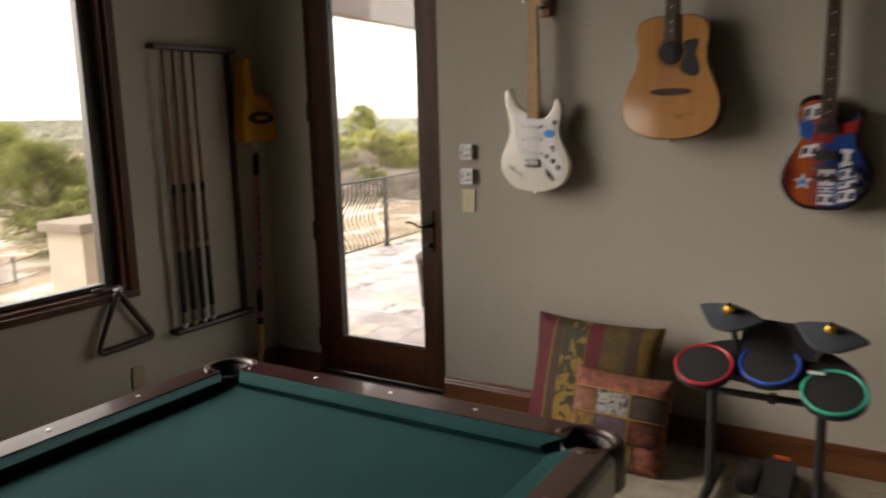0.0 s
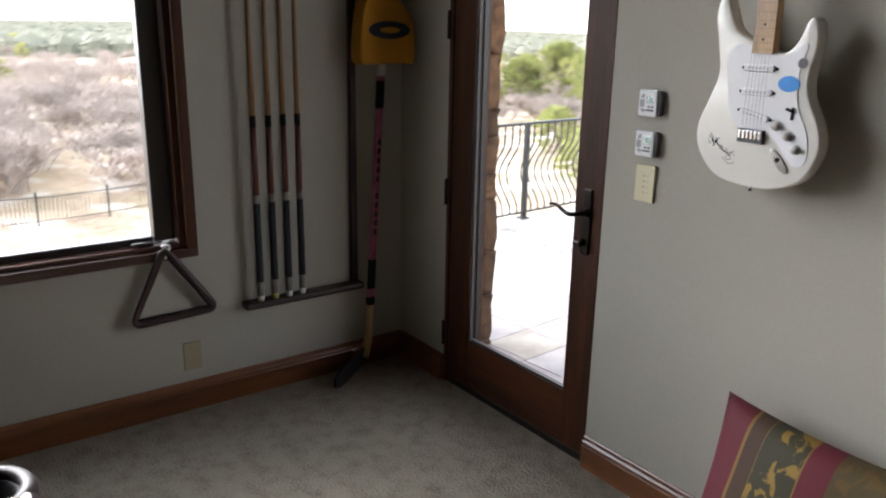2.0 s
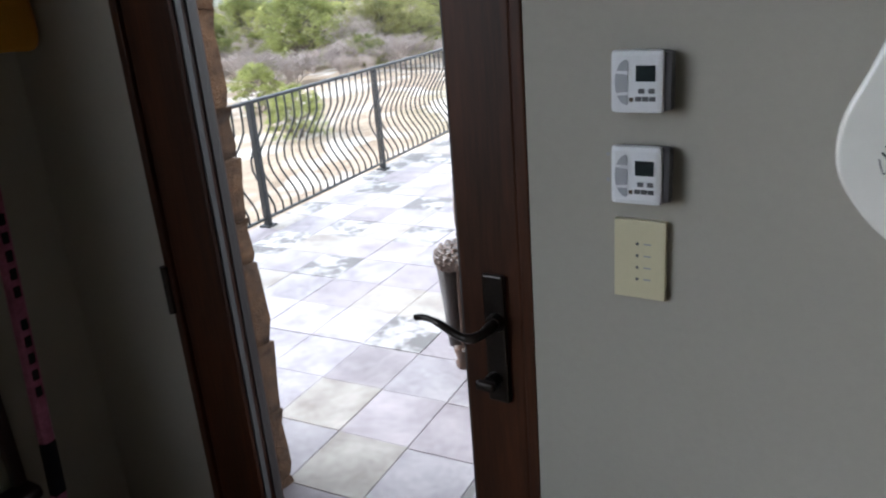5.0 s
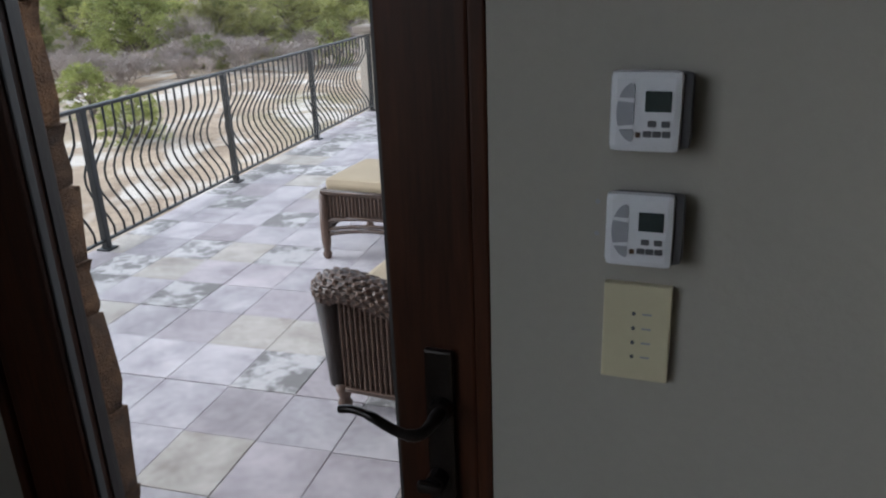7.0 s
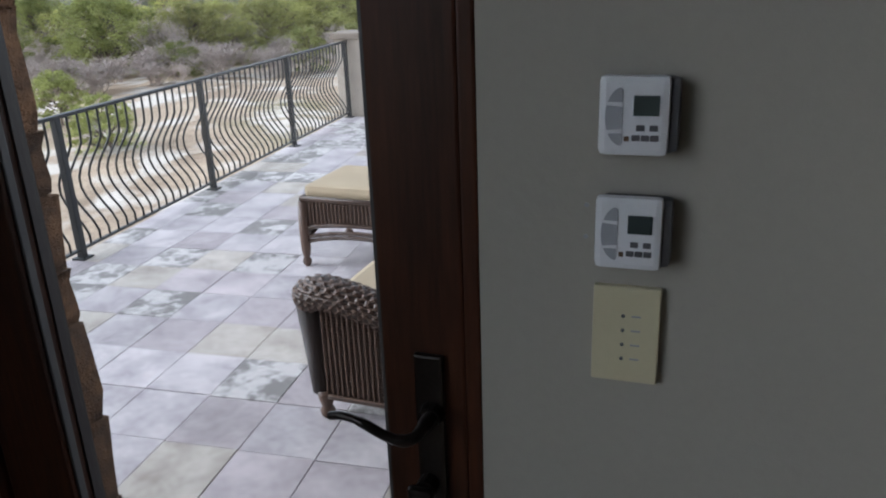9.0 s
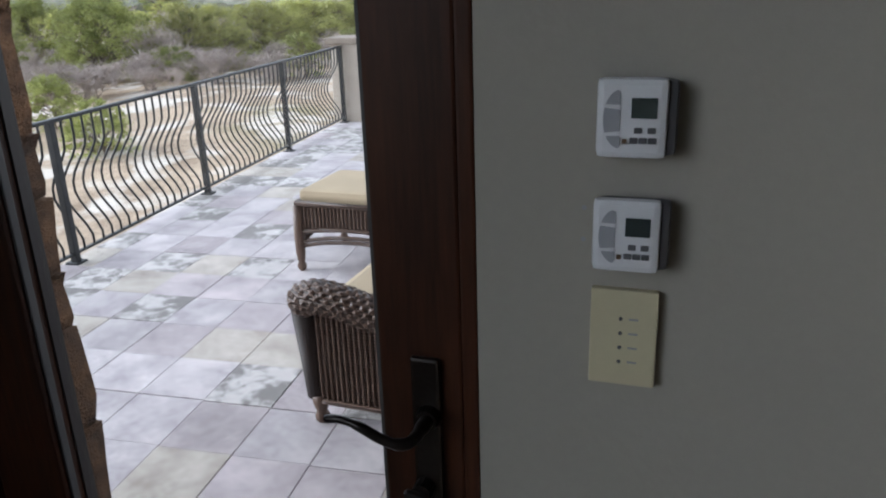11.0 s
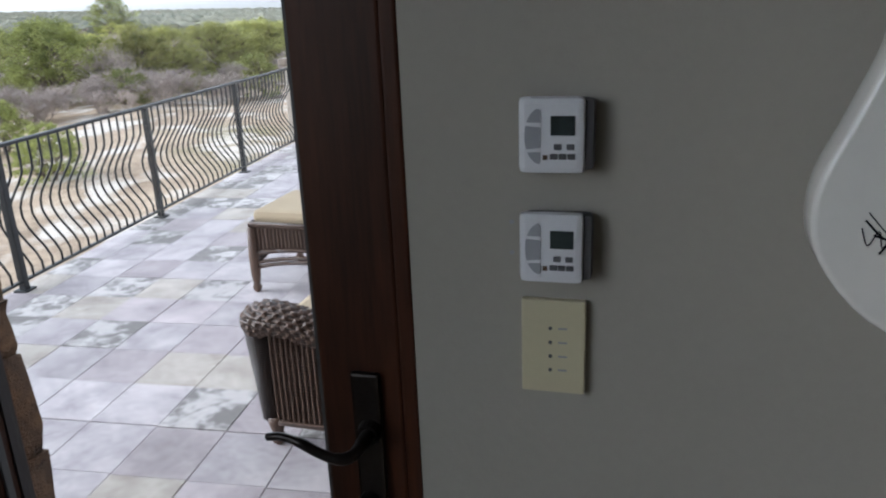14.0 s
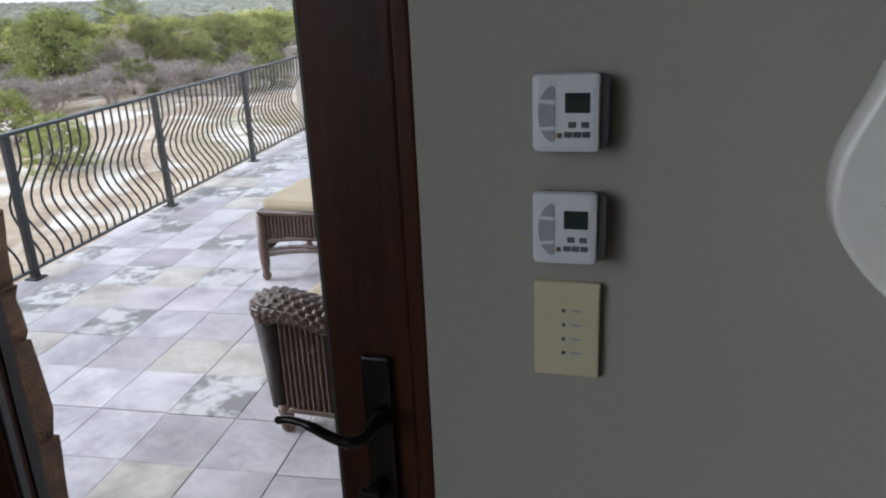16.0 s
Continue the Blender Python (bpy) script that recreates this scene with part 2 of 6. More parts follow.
structure("wall_west", bm, M_WALL, "beige painted plaster wall with a large window", "wall")
# the two unseen walls, kept dark so that little light bounces back
structure("wall_east", box((XE + 0.1, (YN + YS) / 2, H / 2), (0.2, YN - YS + 0.4, H)), M_LOW_BOUNCE_WALL, "unseen wall, coloured dark brown to limit bounced light", "wall")
structure("wall_south", box(((XW + XE) / 2, YS - 0.1, H / 2), (XE - XW, 0.2, H)), M_LOW_BOUNCE_WALL, "unseen wall, coloured dark brown to limit bounced light", "wall")


def baseboard(length, along):
    """A skirting with a stepped, rounded cap, from 0 to length along x, face towards -y."""
    prof = [(0, 0), (-0.018, 0), (-0.018, 0.085), (-0.015, 0.092), (-0.015, 0.100), (-0.010, 0.108), (-0.008, 0.118), (-0.004, 0.123), (0, 0.123)]
    bm = bmesh.new()
    a = [bm.verts.new((0, y, z)) for y, z in prof]
    b = [bm.verts.new((length, y, z)) for y, z in prof]
    for i in range(len(prof)):
        j = (i + 1) % len(prof)
        bm.faces.new((a[i], b[i], b[j], a[j]))
    bm.faces.new(a[::-1])
    bm.faces.new(b)
    bmesh.ops.recalc_face_normals(bm, faces=bm.faces[:])
    return bm


for nm, length, m, mt in (("baseboard_1", XE - DX1, pose(DX1, YN, 0), M_BASE_X), ("baseboard_2", DX0 - XW, pose(XW, YN, 0), M_BASE_X),
                          ("baseboard_3", YN - YS, pose(XW, YS, 0, 0, 0, 90), M_BASE_X)):
    ob = structure(nm, baseboard(length, "x"), mt, "red-brown stained wooden baseboard", "baseboard")
    ob.matrix_basis = m

# glazed door
door = thing("door_1", pose(0, 0, 0), "closed glazed wooden door with dark bronze handle", "door", kind="structure")
LX0, LX1 = -2.575, -1.748
GX0, GX1, GZ0, GZ1 = -2.437, -1.858, 0.242, 2.30
part("frame", bx(bx(bx(bmesh.new(), (DX0 + 0.0115, YN + 0.098, DTOP / 2), (0.023, 0.2, DTOP), 0.004), (DX1 - 0.0105, YN + 0.098, DTOP / 2), (0.021, 0.2, DTOP), 0.004),
                 ((DX0 + DX1) / 2, YN + 0.098, DTOP - 0.012), (DX1 - DX0 - 0.05, 0.196, 0.023)), M_DOOR, door)
part("threshold", box(((DX0 + DX1) / 2, YN + 0.10, 0.007), (DX1 - DX0 - 0.05, 0.19, 0.03), 0.004), M_BRONZE, door)
YD = YN + 0.024
part("stile", box(((LX0 + GX0) / 2, YD + 0.004, 1.25), (GX0 - LX0, 0.045, 2.44), 0.004), M_DOOR, door)
part("stile", box(((GX1 + LX1) / 2, YD + 0.004, 1.25), (LX1 - GX1, 0.045, 2.44), 0.004), M_DOOR, door)
part("bottom_rail", box(((GX0 + GX1) / 2, YD + 0.004, 0.136), (GX1 - GX0, 0.045, 0.212), 0.003), M_DOOR_X, door)
part("top_rail", box(((GX0 + GX1) / 2, YD + 0.004, 2.386), (GX1 - GX0, 0.045, 0.17), 0.003), M_DOOR_X, door)
pane = part("pane", box(((GX0 + GX1) / 2, YD + 0.012, (GZ0 + GZ1) / 2), (GX1 - GX0, 0.006, GZ1 - GZ0)), M_GLASS, door, "clear glass pane")
pane.visible_shadow = False
for cx, cz, sx, sz in ((GX0 + 0.0025, (GZ0 + GZ1) / 2, 0.005, GZ1 - GZ0), (GX1 - 0.004, (GZ0 + GZ1) / 2, 0.008, GZ1 - GZ0), ((GX0 + GX1) / 2, GZ0 + 0.005, GX1 - GX0 - 0.02, 0.010)):
    part("glazing_bead", box((cx, YD - 0.002, cz), (sx, 0.014, sz), 0.002), M_GASKET, door, "pale grey glazing bead")
part("outer_bead", box((GX0 + 0.002, YD + 0.030, (GZ0 + GZ1) / 2), (0.004, 0.022, GZ1 - GZ0), 0.001), M_SASH, door)
for z in (0.23, 0.87, 1.55, 2.25):
    h = part("hinge", rod(bmesh.new(), (-2.598, YN - 0.006, z - 0.055), (-2.598, YN - 0.006, z + 0.055), 0.008), M_BRONZE, door, "dark bronze hinge")
handle = part("handle_plate", box((-1.794, YD - 0.024, 0.904), (0.038, 0.010, 0.230), 0.004), M_BRONZE, door, "oil-rubbed bronze handle plate")
part("lever", tube(bmesh.new(), spline([(-1.790, YD - 0.026, 0.938), (-1.790, YD - 0.060, 0.938), (-1.793, YD - 0.090, 0.939), (-1.808, YD - 0.098, 0.938), (-1.830, YD - 0.099, 0.944), (-1.858, YD - 0.099, 0.957), (-1.882, YD - 0.098, 0.961), (-1.900, YD - 0.096, 0.957)], 5, False),
                  [0.011] * 6 + [0.009] * 10 + [0.0078] * 10 + [0.0062] * 10, 10, False, 0.85), M_BRONZE, handle, "curved lever handle", True)
part("rosette", rod(bmesh.new(), (-1.790, YD - 0.028, 0.938), (-1.790, YD - 0.042, 0.938), 0.017, 0.014, 16), M_BRONZE, handle)
part("thumb_turn", bx(rod(bmesh.new(), (-1.798, YD - 0.030, 0.832), (-1.798, YD - 0.050, 0.832), 0.014), (-1.802, YD - 0.056, 0.832), (0.034, 0.012, 0.016), 0.005), M_BRONZE, handle)

# window
def window(name, y0, y1, z0, z1, mullions, label):
    """A fixed window in the west wall: casing, jambs, sash with mullions, and its panes."""
    w = thing(name, pose(0, 0, 0), label, "window", kind="structure")
    ym, zm, wy, wz = (y0 + y1) / 2, (z0 + z1) / 2, y1 - y0, z1 - z0
    for y in (y1 + 0.018, y0 - 0.018):
        part("casing", box((XW + 0.008, y, zm), (0.030, 0.040, wz + 0.075), 0.006), M_DOOR, w, "red-brown wooden casing")
    for z in (z0 - 0.018, z1 + 0.018):
        part("casing", box((XW + 0.009, ym, z), (0.032, wy + 0.075, 0.038), 0.006), M_BASE_Y, w, "red-brown wooden casing")
    for cy, cz, sy, sz in ((y1 - 0.014, zm, 0.026, wz), (y0 + 0.014, zm, 0.026, wz), (ym, z0 + 0.010, wy - 0.056, 0.018), (ym, z1 - 0.012, wy - 0.056, 0.022)):
        part("jamb", box((XW - 0.06, cy, cz), (0.118, sy, sz), 0.002), M_DOOR if sz > sy else M_BASE_Y, w)
    for cy, cz, sy, sz in ((y1 - 0.068, zm, 0.078, wz - 0.05), (y0 + 0.068, zm, 0.078, wz - 0.05), (ym, z0 + 0.034, wy - 0.22, 0.028), (ym, z1 - 0.05, wy - 0.22, 0.05)):
        part("sash", box((XW - 0.075, cy, cz), (0.055, sy, sz), 0.006), M_SASH, w, "dark brown sash")
    for y in mullions:
        part("mullion", box((XW - 0.075, y, zm), (0.055, 0.11, wz - 0.13), 0.006), M_SASH, w, "dark brown sash")
    ends = [y0 + 0.1] + [y + d for y in mullions for d in (-0.05, 0.05)] + [y1 - 0.1]
    for a, b in zip(ends[::2], ends[1::2]):
        p = part("pane", box((XW - 0.085, (a + b) / 2, zm), (0.006, b - a, wz - 0.09)), M_GLASS, w, "clear glass pane")
        p.visible_shadow = False
    return w


win = window("window_1", WY0, WY1, WZ0, WZ1, (), "large fixed window with dark sash and wood casing")
part("latch", bx(bx(bmesh.new(), (XW - 0.03, 2.44, 0.720), (0.022, 0.11, 0.008), 0.003), (XW - 0.012, 2.40, 0.722), (0.012, 0.05, 0.012), 0.003), M_BRONZE, win)
window("window_2", VY0, VY1, WZ0, VZ1, (-4.08,), "two-light window with dark sash and wood casing")


# ---- pool table ----
TX0, TX1, TY0, TY1, TZ = -1.405, -0.130, -0.55, 1.800, 0.80
table = thing("pool_table", pose(0, 0, 0), "dark cherry pool table with green felt cloth", "pool table")
cxm, cym = (TX0 + TX1) / 2, (TY0 + TY1) / 2
bm = bmesh.new()
bo, bc = 0.075, 0.150
outl = [(TX0 + bc, TY0 + bo), (TX1 - bc, TY0 + bo), (TX1 - bo, TY0 + bc), (TX1 - bo, TY1 - bc), (TX1 - bc, TY1 - bo), (TX0 + bc, TY1 - bo), (TX0 + bo, TY1 - bc), (TX0 + bo, TY0 + bc)]
f = bm.faces.new([bm.verts.new((x, y, TZ - 0.040)) for x, y in outl])
r = bmesh.ops.extrude_face_region(bm, geom=[f])
bmesh.ops.translate(bm, vec=(0, 0, -0.05), verts=[v for v in r["geom"] if isinstance(v, bmesh.types.BMVert)])
bmesh.ops.recalc_face_normals(bm, faces=bm.faces[:])
part("bed", bm, M_FELT, table, "green felt playing surface")
part("apron", bx(bmesh.new(), (cxm, cym, TZ - 0.155), (TX1 - TX0 - 0.10, TY1 - TY0 - 0.10, 0.13), 0.01), M_TABLEWOOD, table)
RW, PK = 0.090, 0.128


def rail_piece(length, material, along):
    """A top rail from 0 to length along x, rounded outside, inner edge at y = -RW."""
    prof = [(0, -0.10), (0, -0.022), (-0.006, -0.008), (-0.018, 0.0), (-RW, -0.004), (-RW, -0.10)]
    bm = bmesh.new()
    a = [bm.verts.new((0, y, z)) for y, z in prof]
    b = [bm.verts.new((length, y, z)) for y, z in prof]
    for i in range(len(prof)):
        j = (i + 1) % len(prof)
        bm.faces.new((a[i], a[j], b[j], b[i]))
    bm.faces.new(a)
    bm.faces.new(b[::-1])
    bmesh.ops.recalc_face_normals(bm, faces=bm.faces[:])
    return bm


def cushion(length):
    """A cloth-covered cushion with mitred ends behind the rail."""
    prof = [(-RW + 0.001, -0.006), (-RW - 0.042, -0.014), (-RW - 0.048, -0.020), (-RW - 0.034, -0.042), (-RW + 0.001, -0.042)]
    bm = bmesh.new()
    a = [bm.verts.new((max(0, -(y + RW)) * 0.9, y, z)) for y, z in prof]
    b = [bm.verts.new((length - max(0, -(y + RW)) * 0.9, y, z)) for y, z in prof]
    for i in range(len(prof)):
        j = (i + 1) % len(prof)
        bm.faces.new((a[i], a[j], b[j], b[i]))
    bm.faces.new(a)
    bm.faces.new(b[::-1])
    bmesh.ops.recalc_face_normals(bm, faces=bm.faces[:])
    return bm


half = (TY1 - TY0) / 2
M_PEARL = mat("pearl_inlay", (0.75, 0.74, 0.70), 0.3, 0, 0.05, 40, 200, 0)
for k, (m, length, dots) in enumerate(((pose(TX0 + PK, TY1, TZ), TX1 - TX0 - 2 * PK, 3), (pose(TX1 - PK, TY0, TZ, 0, 0, 180), TX1 - TX0 - 2 * PK, 3),
                                       (pose(TX0, TY0 + PK, TZ, 0, 0, 90), half - PK - 0.045, 3), (pose(TX0, TY0 + half + 0.045, TZ, 0, 0, 90), half - PK - 0.045, 3),
                                       (pose(TX1, TY1 - PK, TZ, 0, 0, -90), half - PK - 0.045, 3), (pose(TX1, TY0 + half - 0.045, TZ, 0, 0, -90), half - PK - 0.045, 3))):
    r = part("rail", rail_piece(length, None, "x"), M_TABLEWOOD_X, table)
    r.matrix_basis = m
    c = part("cushion", cushion(length), M_FELT, table, "green felt cushion")
    c.matrix_basis = m
    for i in range(dots):
        d = part("diamond", rod(bmesh.new(), (length * (i + 1) / (dots + 1), -0.048, -0.002), (length * (i + 1) / (dots + 1), -0.048, -0.0005), 0.006, seg=10), M_PEARL, r, "pearl sight inlay")
for px, py, ang in ((TX0, TY1, 135), (TX1, TY1, 45), (TX0, TY0, 225), (TX1, TY0, 315)):
    sx, sy = (1 if px < cxm else -1), (1 if py < cym else -1)
    c = Vector((px + sx * 0.082, py + sy * 0.082, TZ))
    bm = bmesh.new()
    # horseshoe casting round the corner hole, flush with the rails
    prof = [(0.058, -0.014), (0.060, -0.004), (0.066, 0.001), (0.078, -0.001), (0.085, -0.012), (0.087, -0.10), (0.058, -0.10)]
    rows = []
    for i in range(19):
        a = radians(ang - 128 + 256 * i / 18)
        rows.append([bm.verts.new((c.x + r * math.cos(a), c.y + r * math.sin(a), TZ + z)) for r, z in prof])
    for ra, rb in zip(rows, rows[1:]):
        for j in range(len(prof)):
            k2 = (j + 1) % len(prof)
            bm.faces.new((ra[j], rb[j], rb[k2], ra[k2]))
    bm.faces.new(rows[0][::-1])
    bm.faces.new(rows[-1])
    bmesh.ops.recalc_face_normals(bm, faces=bm.faces[:])
    pk = part("pocket_casting", bm, M_DARKWOOD, table, "dark worn pocket corner", True)
    bm = bmesh.new()
    lathe(bm, [(0.030, -0.17), (0.062, -0.14), (0.0575, -0.03), (0.0565, -0.014), (0.053, -0.016), (0.048, -0.135), (0.01, -0.14)], 18, Matrix.Translation(c))
    part("pocket", bm, M_LEATHER, pk, "black leather pocket", True)
for px in (TX0, TX1):
    bm = bmesh.new()
    c = Vector((px + (0.03 if px < cxm else -0.03), cym, TZ))
    lathe(bm, [(0.03, -0.17), (0.055, -0.14), (0.060, -0.004), (0.052, -0.004), (0.045, -0.135), (0.01, -0.14)], 18, Matrix.Translation(c))
    part("side_pocket", bm, M_LEATHER, table, "black leather pocket", True)
for px in (TX0 + 0.2, TX1 - 0.2):
    for py in (TY0 + 0.3, TY1 - 0.3):
        bm = bmesh.new()
        lathe(bm, [(0.075, 0.0), (0.085, 0.03), (0.06, 0.08), (0.05, 0.18), (0.075, 0.32), (0.09, 0.42), (0.07, 0.48), (0.095, 0.52), (0.095, 0.60)], 20, Matrix.Translation((px, py, 0)))
        part("leg", bm, M_TABLEWOOD, table, "", True)


# ---- outside: ground, patio, railing ----
def ground_z(x, y):
    """Height of the land round the house, which stands on a terrace above it."""
    d = math.hypot(x + 2, y - 4)
    b = math.degrees(math.atan2(-(x + 2), y - 4))
    z = -3.3 - 0.9 * math.exp(-((b - 72) / 22) ** 2) * min(1, d / 20)
    z += 0.35 * math.sin(x * 0.13 + 1) * math.cos(y * 0.11) * min(1, d / 15) + 0.12 * math.sin(x * 0.53) * math.sin(y * 0.47)
    if d > 45:
        z += 0.018 * (d - 45) * math.exp(-((b - 70) / 30) ** 2) - 0.012 * (min(d, 500) - 45)
    if d > 500:
        z -= (min(d, 4600) - 500) * 0.0088 * (1.0 + 0.25 * math.sin(b * 0.09 + 1.0) + 0.12 * math.sin(b * 0.31 + d * 0.004))
    return z


bm = bmesh.new()
radii = [0.0] + [2.0 * 1.11 ** i for i in range(75)]
rings = []
for r in radii:
    rings.append([bm.verts.new((-2 + r * math.sin(2 * math.pi * j / 96), 4 + r * math.cos(2 * math.pi * j / 96), ground_z(-2 + r * math.sin(2 * math.pi * j / 96), 4 + r * math.cos(2 * math.pi * j / 96)))) for j in range(96)] if r else [bm.verts.new((-2, 4, ground_z(-2, 4)))])
for j in range(96):
    bm.faces.new((rings[0][0], rings[1][(j + 1) % 96], rings[1][j]))
for a, b in zip(rings[1:], rings[2:]):
    for j in range(96):
        bm.faces.new((a[j], a[(j + 1) % 96], b[(j + 1) % 96], b[j]))
bmesh.ops.recalc_face_normals(bm, faces=bm.faces[:])


def ground_mat():
    m = mat("dry_grass_and_gravel", (0.42, 0.33, 0.24), 0.95, 0, 0.2, 0.25, 3.0, 0.6, second=(0.21, 0.155, 0.11), grain=1.3, spec=0.1)
    n, l = m.node_tree.nodes, m.node_tree.links
    b = n["Principled BSDF"]
    old = b.inputs["Base Color"].links[0].from_socket
    tc, nz, ramp, mix = n.new("ShaderNodeTexCoord"), n.new("ShaderNodeTexNoise"), n.new("ShaderNodeValToRGB"), n.new("ShaderNodeMix")
    nz.inputs["Scale"].default_value, nz.inputs["Detail"].default_value = 0.12, 6
    ramp.color_ramp.elements[0].position, ramp.color_ramp.elements[1].position = 0.54, 0.68
    mix.data_type = "RGBA"
    mix.inputs["B"].default_value = (0.27, 0.235, 0.14, 1)
    l.new(tc.outputs["Object"], nz.inputs["Vector"])
    l.new(nz.outputs["Fac"], ramp.inputs["Fac"])
    l.new(ramp.outputs["Color"], mix.inputs["Factor"])
    l.new(old, mix.inputs["A"])
    # pale limestone rubble patches
    nz2, ramp2, mix2 = n.new("ShaderNodeTexNoise"), n.new("ShaderNodeValToRGB"), n.new("ShaderNodeMix")
    nz2.inputs["Scale"].default_value, nz2.inputs["Detail"].default_value = 0.55, 7
    ramp2.color_ramp.elements[0].position, ramp2.color_ramp.elements[1].position = 0.50, 0.62
    mix2.data_type = "RGBA"
    mix2.inputs["B"].default_value = (0.62, 0.56, 0.49, 1)
    l.new(tc.outputs["Object"], nz2.inputs["Vector"])
    l.new(nz2.outputs["Fac"], ramp2.inputs["Fac"])
    l.new(ramp2.outputs["Color"], mix2.inputs["Factor"])
    l.new(mix.outputs["Result"], mix2.inputs["A"])
    l.new(mix2.outputs["Result"], b.inputs["Base Color"])
    return m


structure("ground", bm, ground_mat(), "dry grassy hillside with pale limestone rubble", "ground")

# patio slab and flagstones, turned with the railing
PT = 4.7
PATIO = pose(-4.78, 6.023, 0, 0, 0, PT)          # y runs along the railing
patio = structure("patio", bx(bmesh.new(), (4.4, 1.2, -0.24), (9.0, 12.2, 0.40)), M_GROUT, "flagstone patio of pale sandstone slabs", "patio")
patio.matrix_basis = PATIO
# the house's outer wall of stone
bm = bmesh.new()
bx(bm, (-3.04, 3.885, 1.2), (0.43, 0.20, 9.2))
bx(bm, (0.6, 3.885, 1.2), (4.2, 0.20, 9.2))
bx(bm, (-2.16, 3.885, 4.2), (1.33, 0.20, 3.2))
bx(bm, (-3.3, -1.0, -1.5), (0.14, 10.0, 4.3))
bx(bm, (-3.3, -6.05, 1.8), (0.14, 0.9, 2.4))
bx(bm, (-3.3, 3.40, 1.8), (0.14, 1.1, 2.4))
# an unseen eave, added to shade the flags nearest the door
structure("shade_eave", bx(bx(bmesh.new(), (0.6, 4.55, 2.87), (8.4, 1.55, 0.10), 0.01), (0.6, 5.34, 2.84), (8.4, 0.04, 0.20), 0.006), M_BASE_X, "unseen wooden eave added to shade the patio by the door", "eave")
stone_wall = structure("stone_facade", bm, M_MORTAR, "rough tan limestone outer wall beside the door", "stone wall")

# railing
RAIL_H = 0.805
rail = thing("railing", PATIO, "black wrought-iron railing with bellied balusters", "railing")
POSTS = [-1, 0, 1, 2, 3]
STEP = 1.475


def belly(t):
    """How far a baluster bows outwards at height t of 0 to 1."""
    return 0.135 * math.sin(math.pi * min(1, max(0, (t - 0.08) / 0.72))) ** 1.5 * (1.25 - 0.5 * t)


for k in POSTS:
    p = part("post", box((0, k * STEP, RAIL_H / 2 - 0.005), (0.040, 0.040, RAIL_H + 0.01), 0.004), M_IRON, rail)
    part("foot_plate", box((0, k * STEP, 0.004), (0.085, 0.085, 0.012), 0.003), M_IRON, p)
part("top_rail", box((0, STEP * 0.65, RAIL_H), (0.042, STEP * 4.9, 0.020), 0.005), M_IRON, rail)
part("bottom_rail", box((0, STEP * 0.65, 0.055), (0.026, STEP * 4.9, 0.014), 0.003), M_IRON, rail)
bm = bmesh.new()
pts = [(-belly(i / 13) if i not in (0, 13) else 0, 0, 0.055 + (RAIL_H - 0.055) * i / 13) for i in range(14)]
tube(bm, pts, 0.0075, 5)
BAL = mesh_of(bm, "baluster", M_IRON, True)
n_b = 17
for k in range(-2, 3):
    for j in range(1, n_b):
        y = (k + j / n_b) * STEP
        if y > -1.8 * STEP:
            piece("baluster", BAL, rail, pose(0, y, 0))


def pier(m, h, label):
    t = thing("stone_pier", m, label, "pier")
    part("shaft", box((0, 0, h / 2 - 0.2), (0.36, 0.36, h + 0.4), 0.012), M_PIER, t)
    part("cap", box((0, 0, h + 0.03), (0.44, 0.44, 0.07), 0.015), M_MORTAR, t, "grey stone cap")
    return t


pier(PATIO @ pose(0.05, STEP * 3 + 0.22, 0), 0.83, "pale cut-stone pier ending the railing")
pier(PATIO @ pose(0.03, -2.62, 0), 0.80, "pale cut-stone pier with a grey cap")


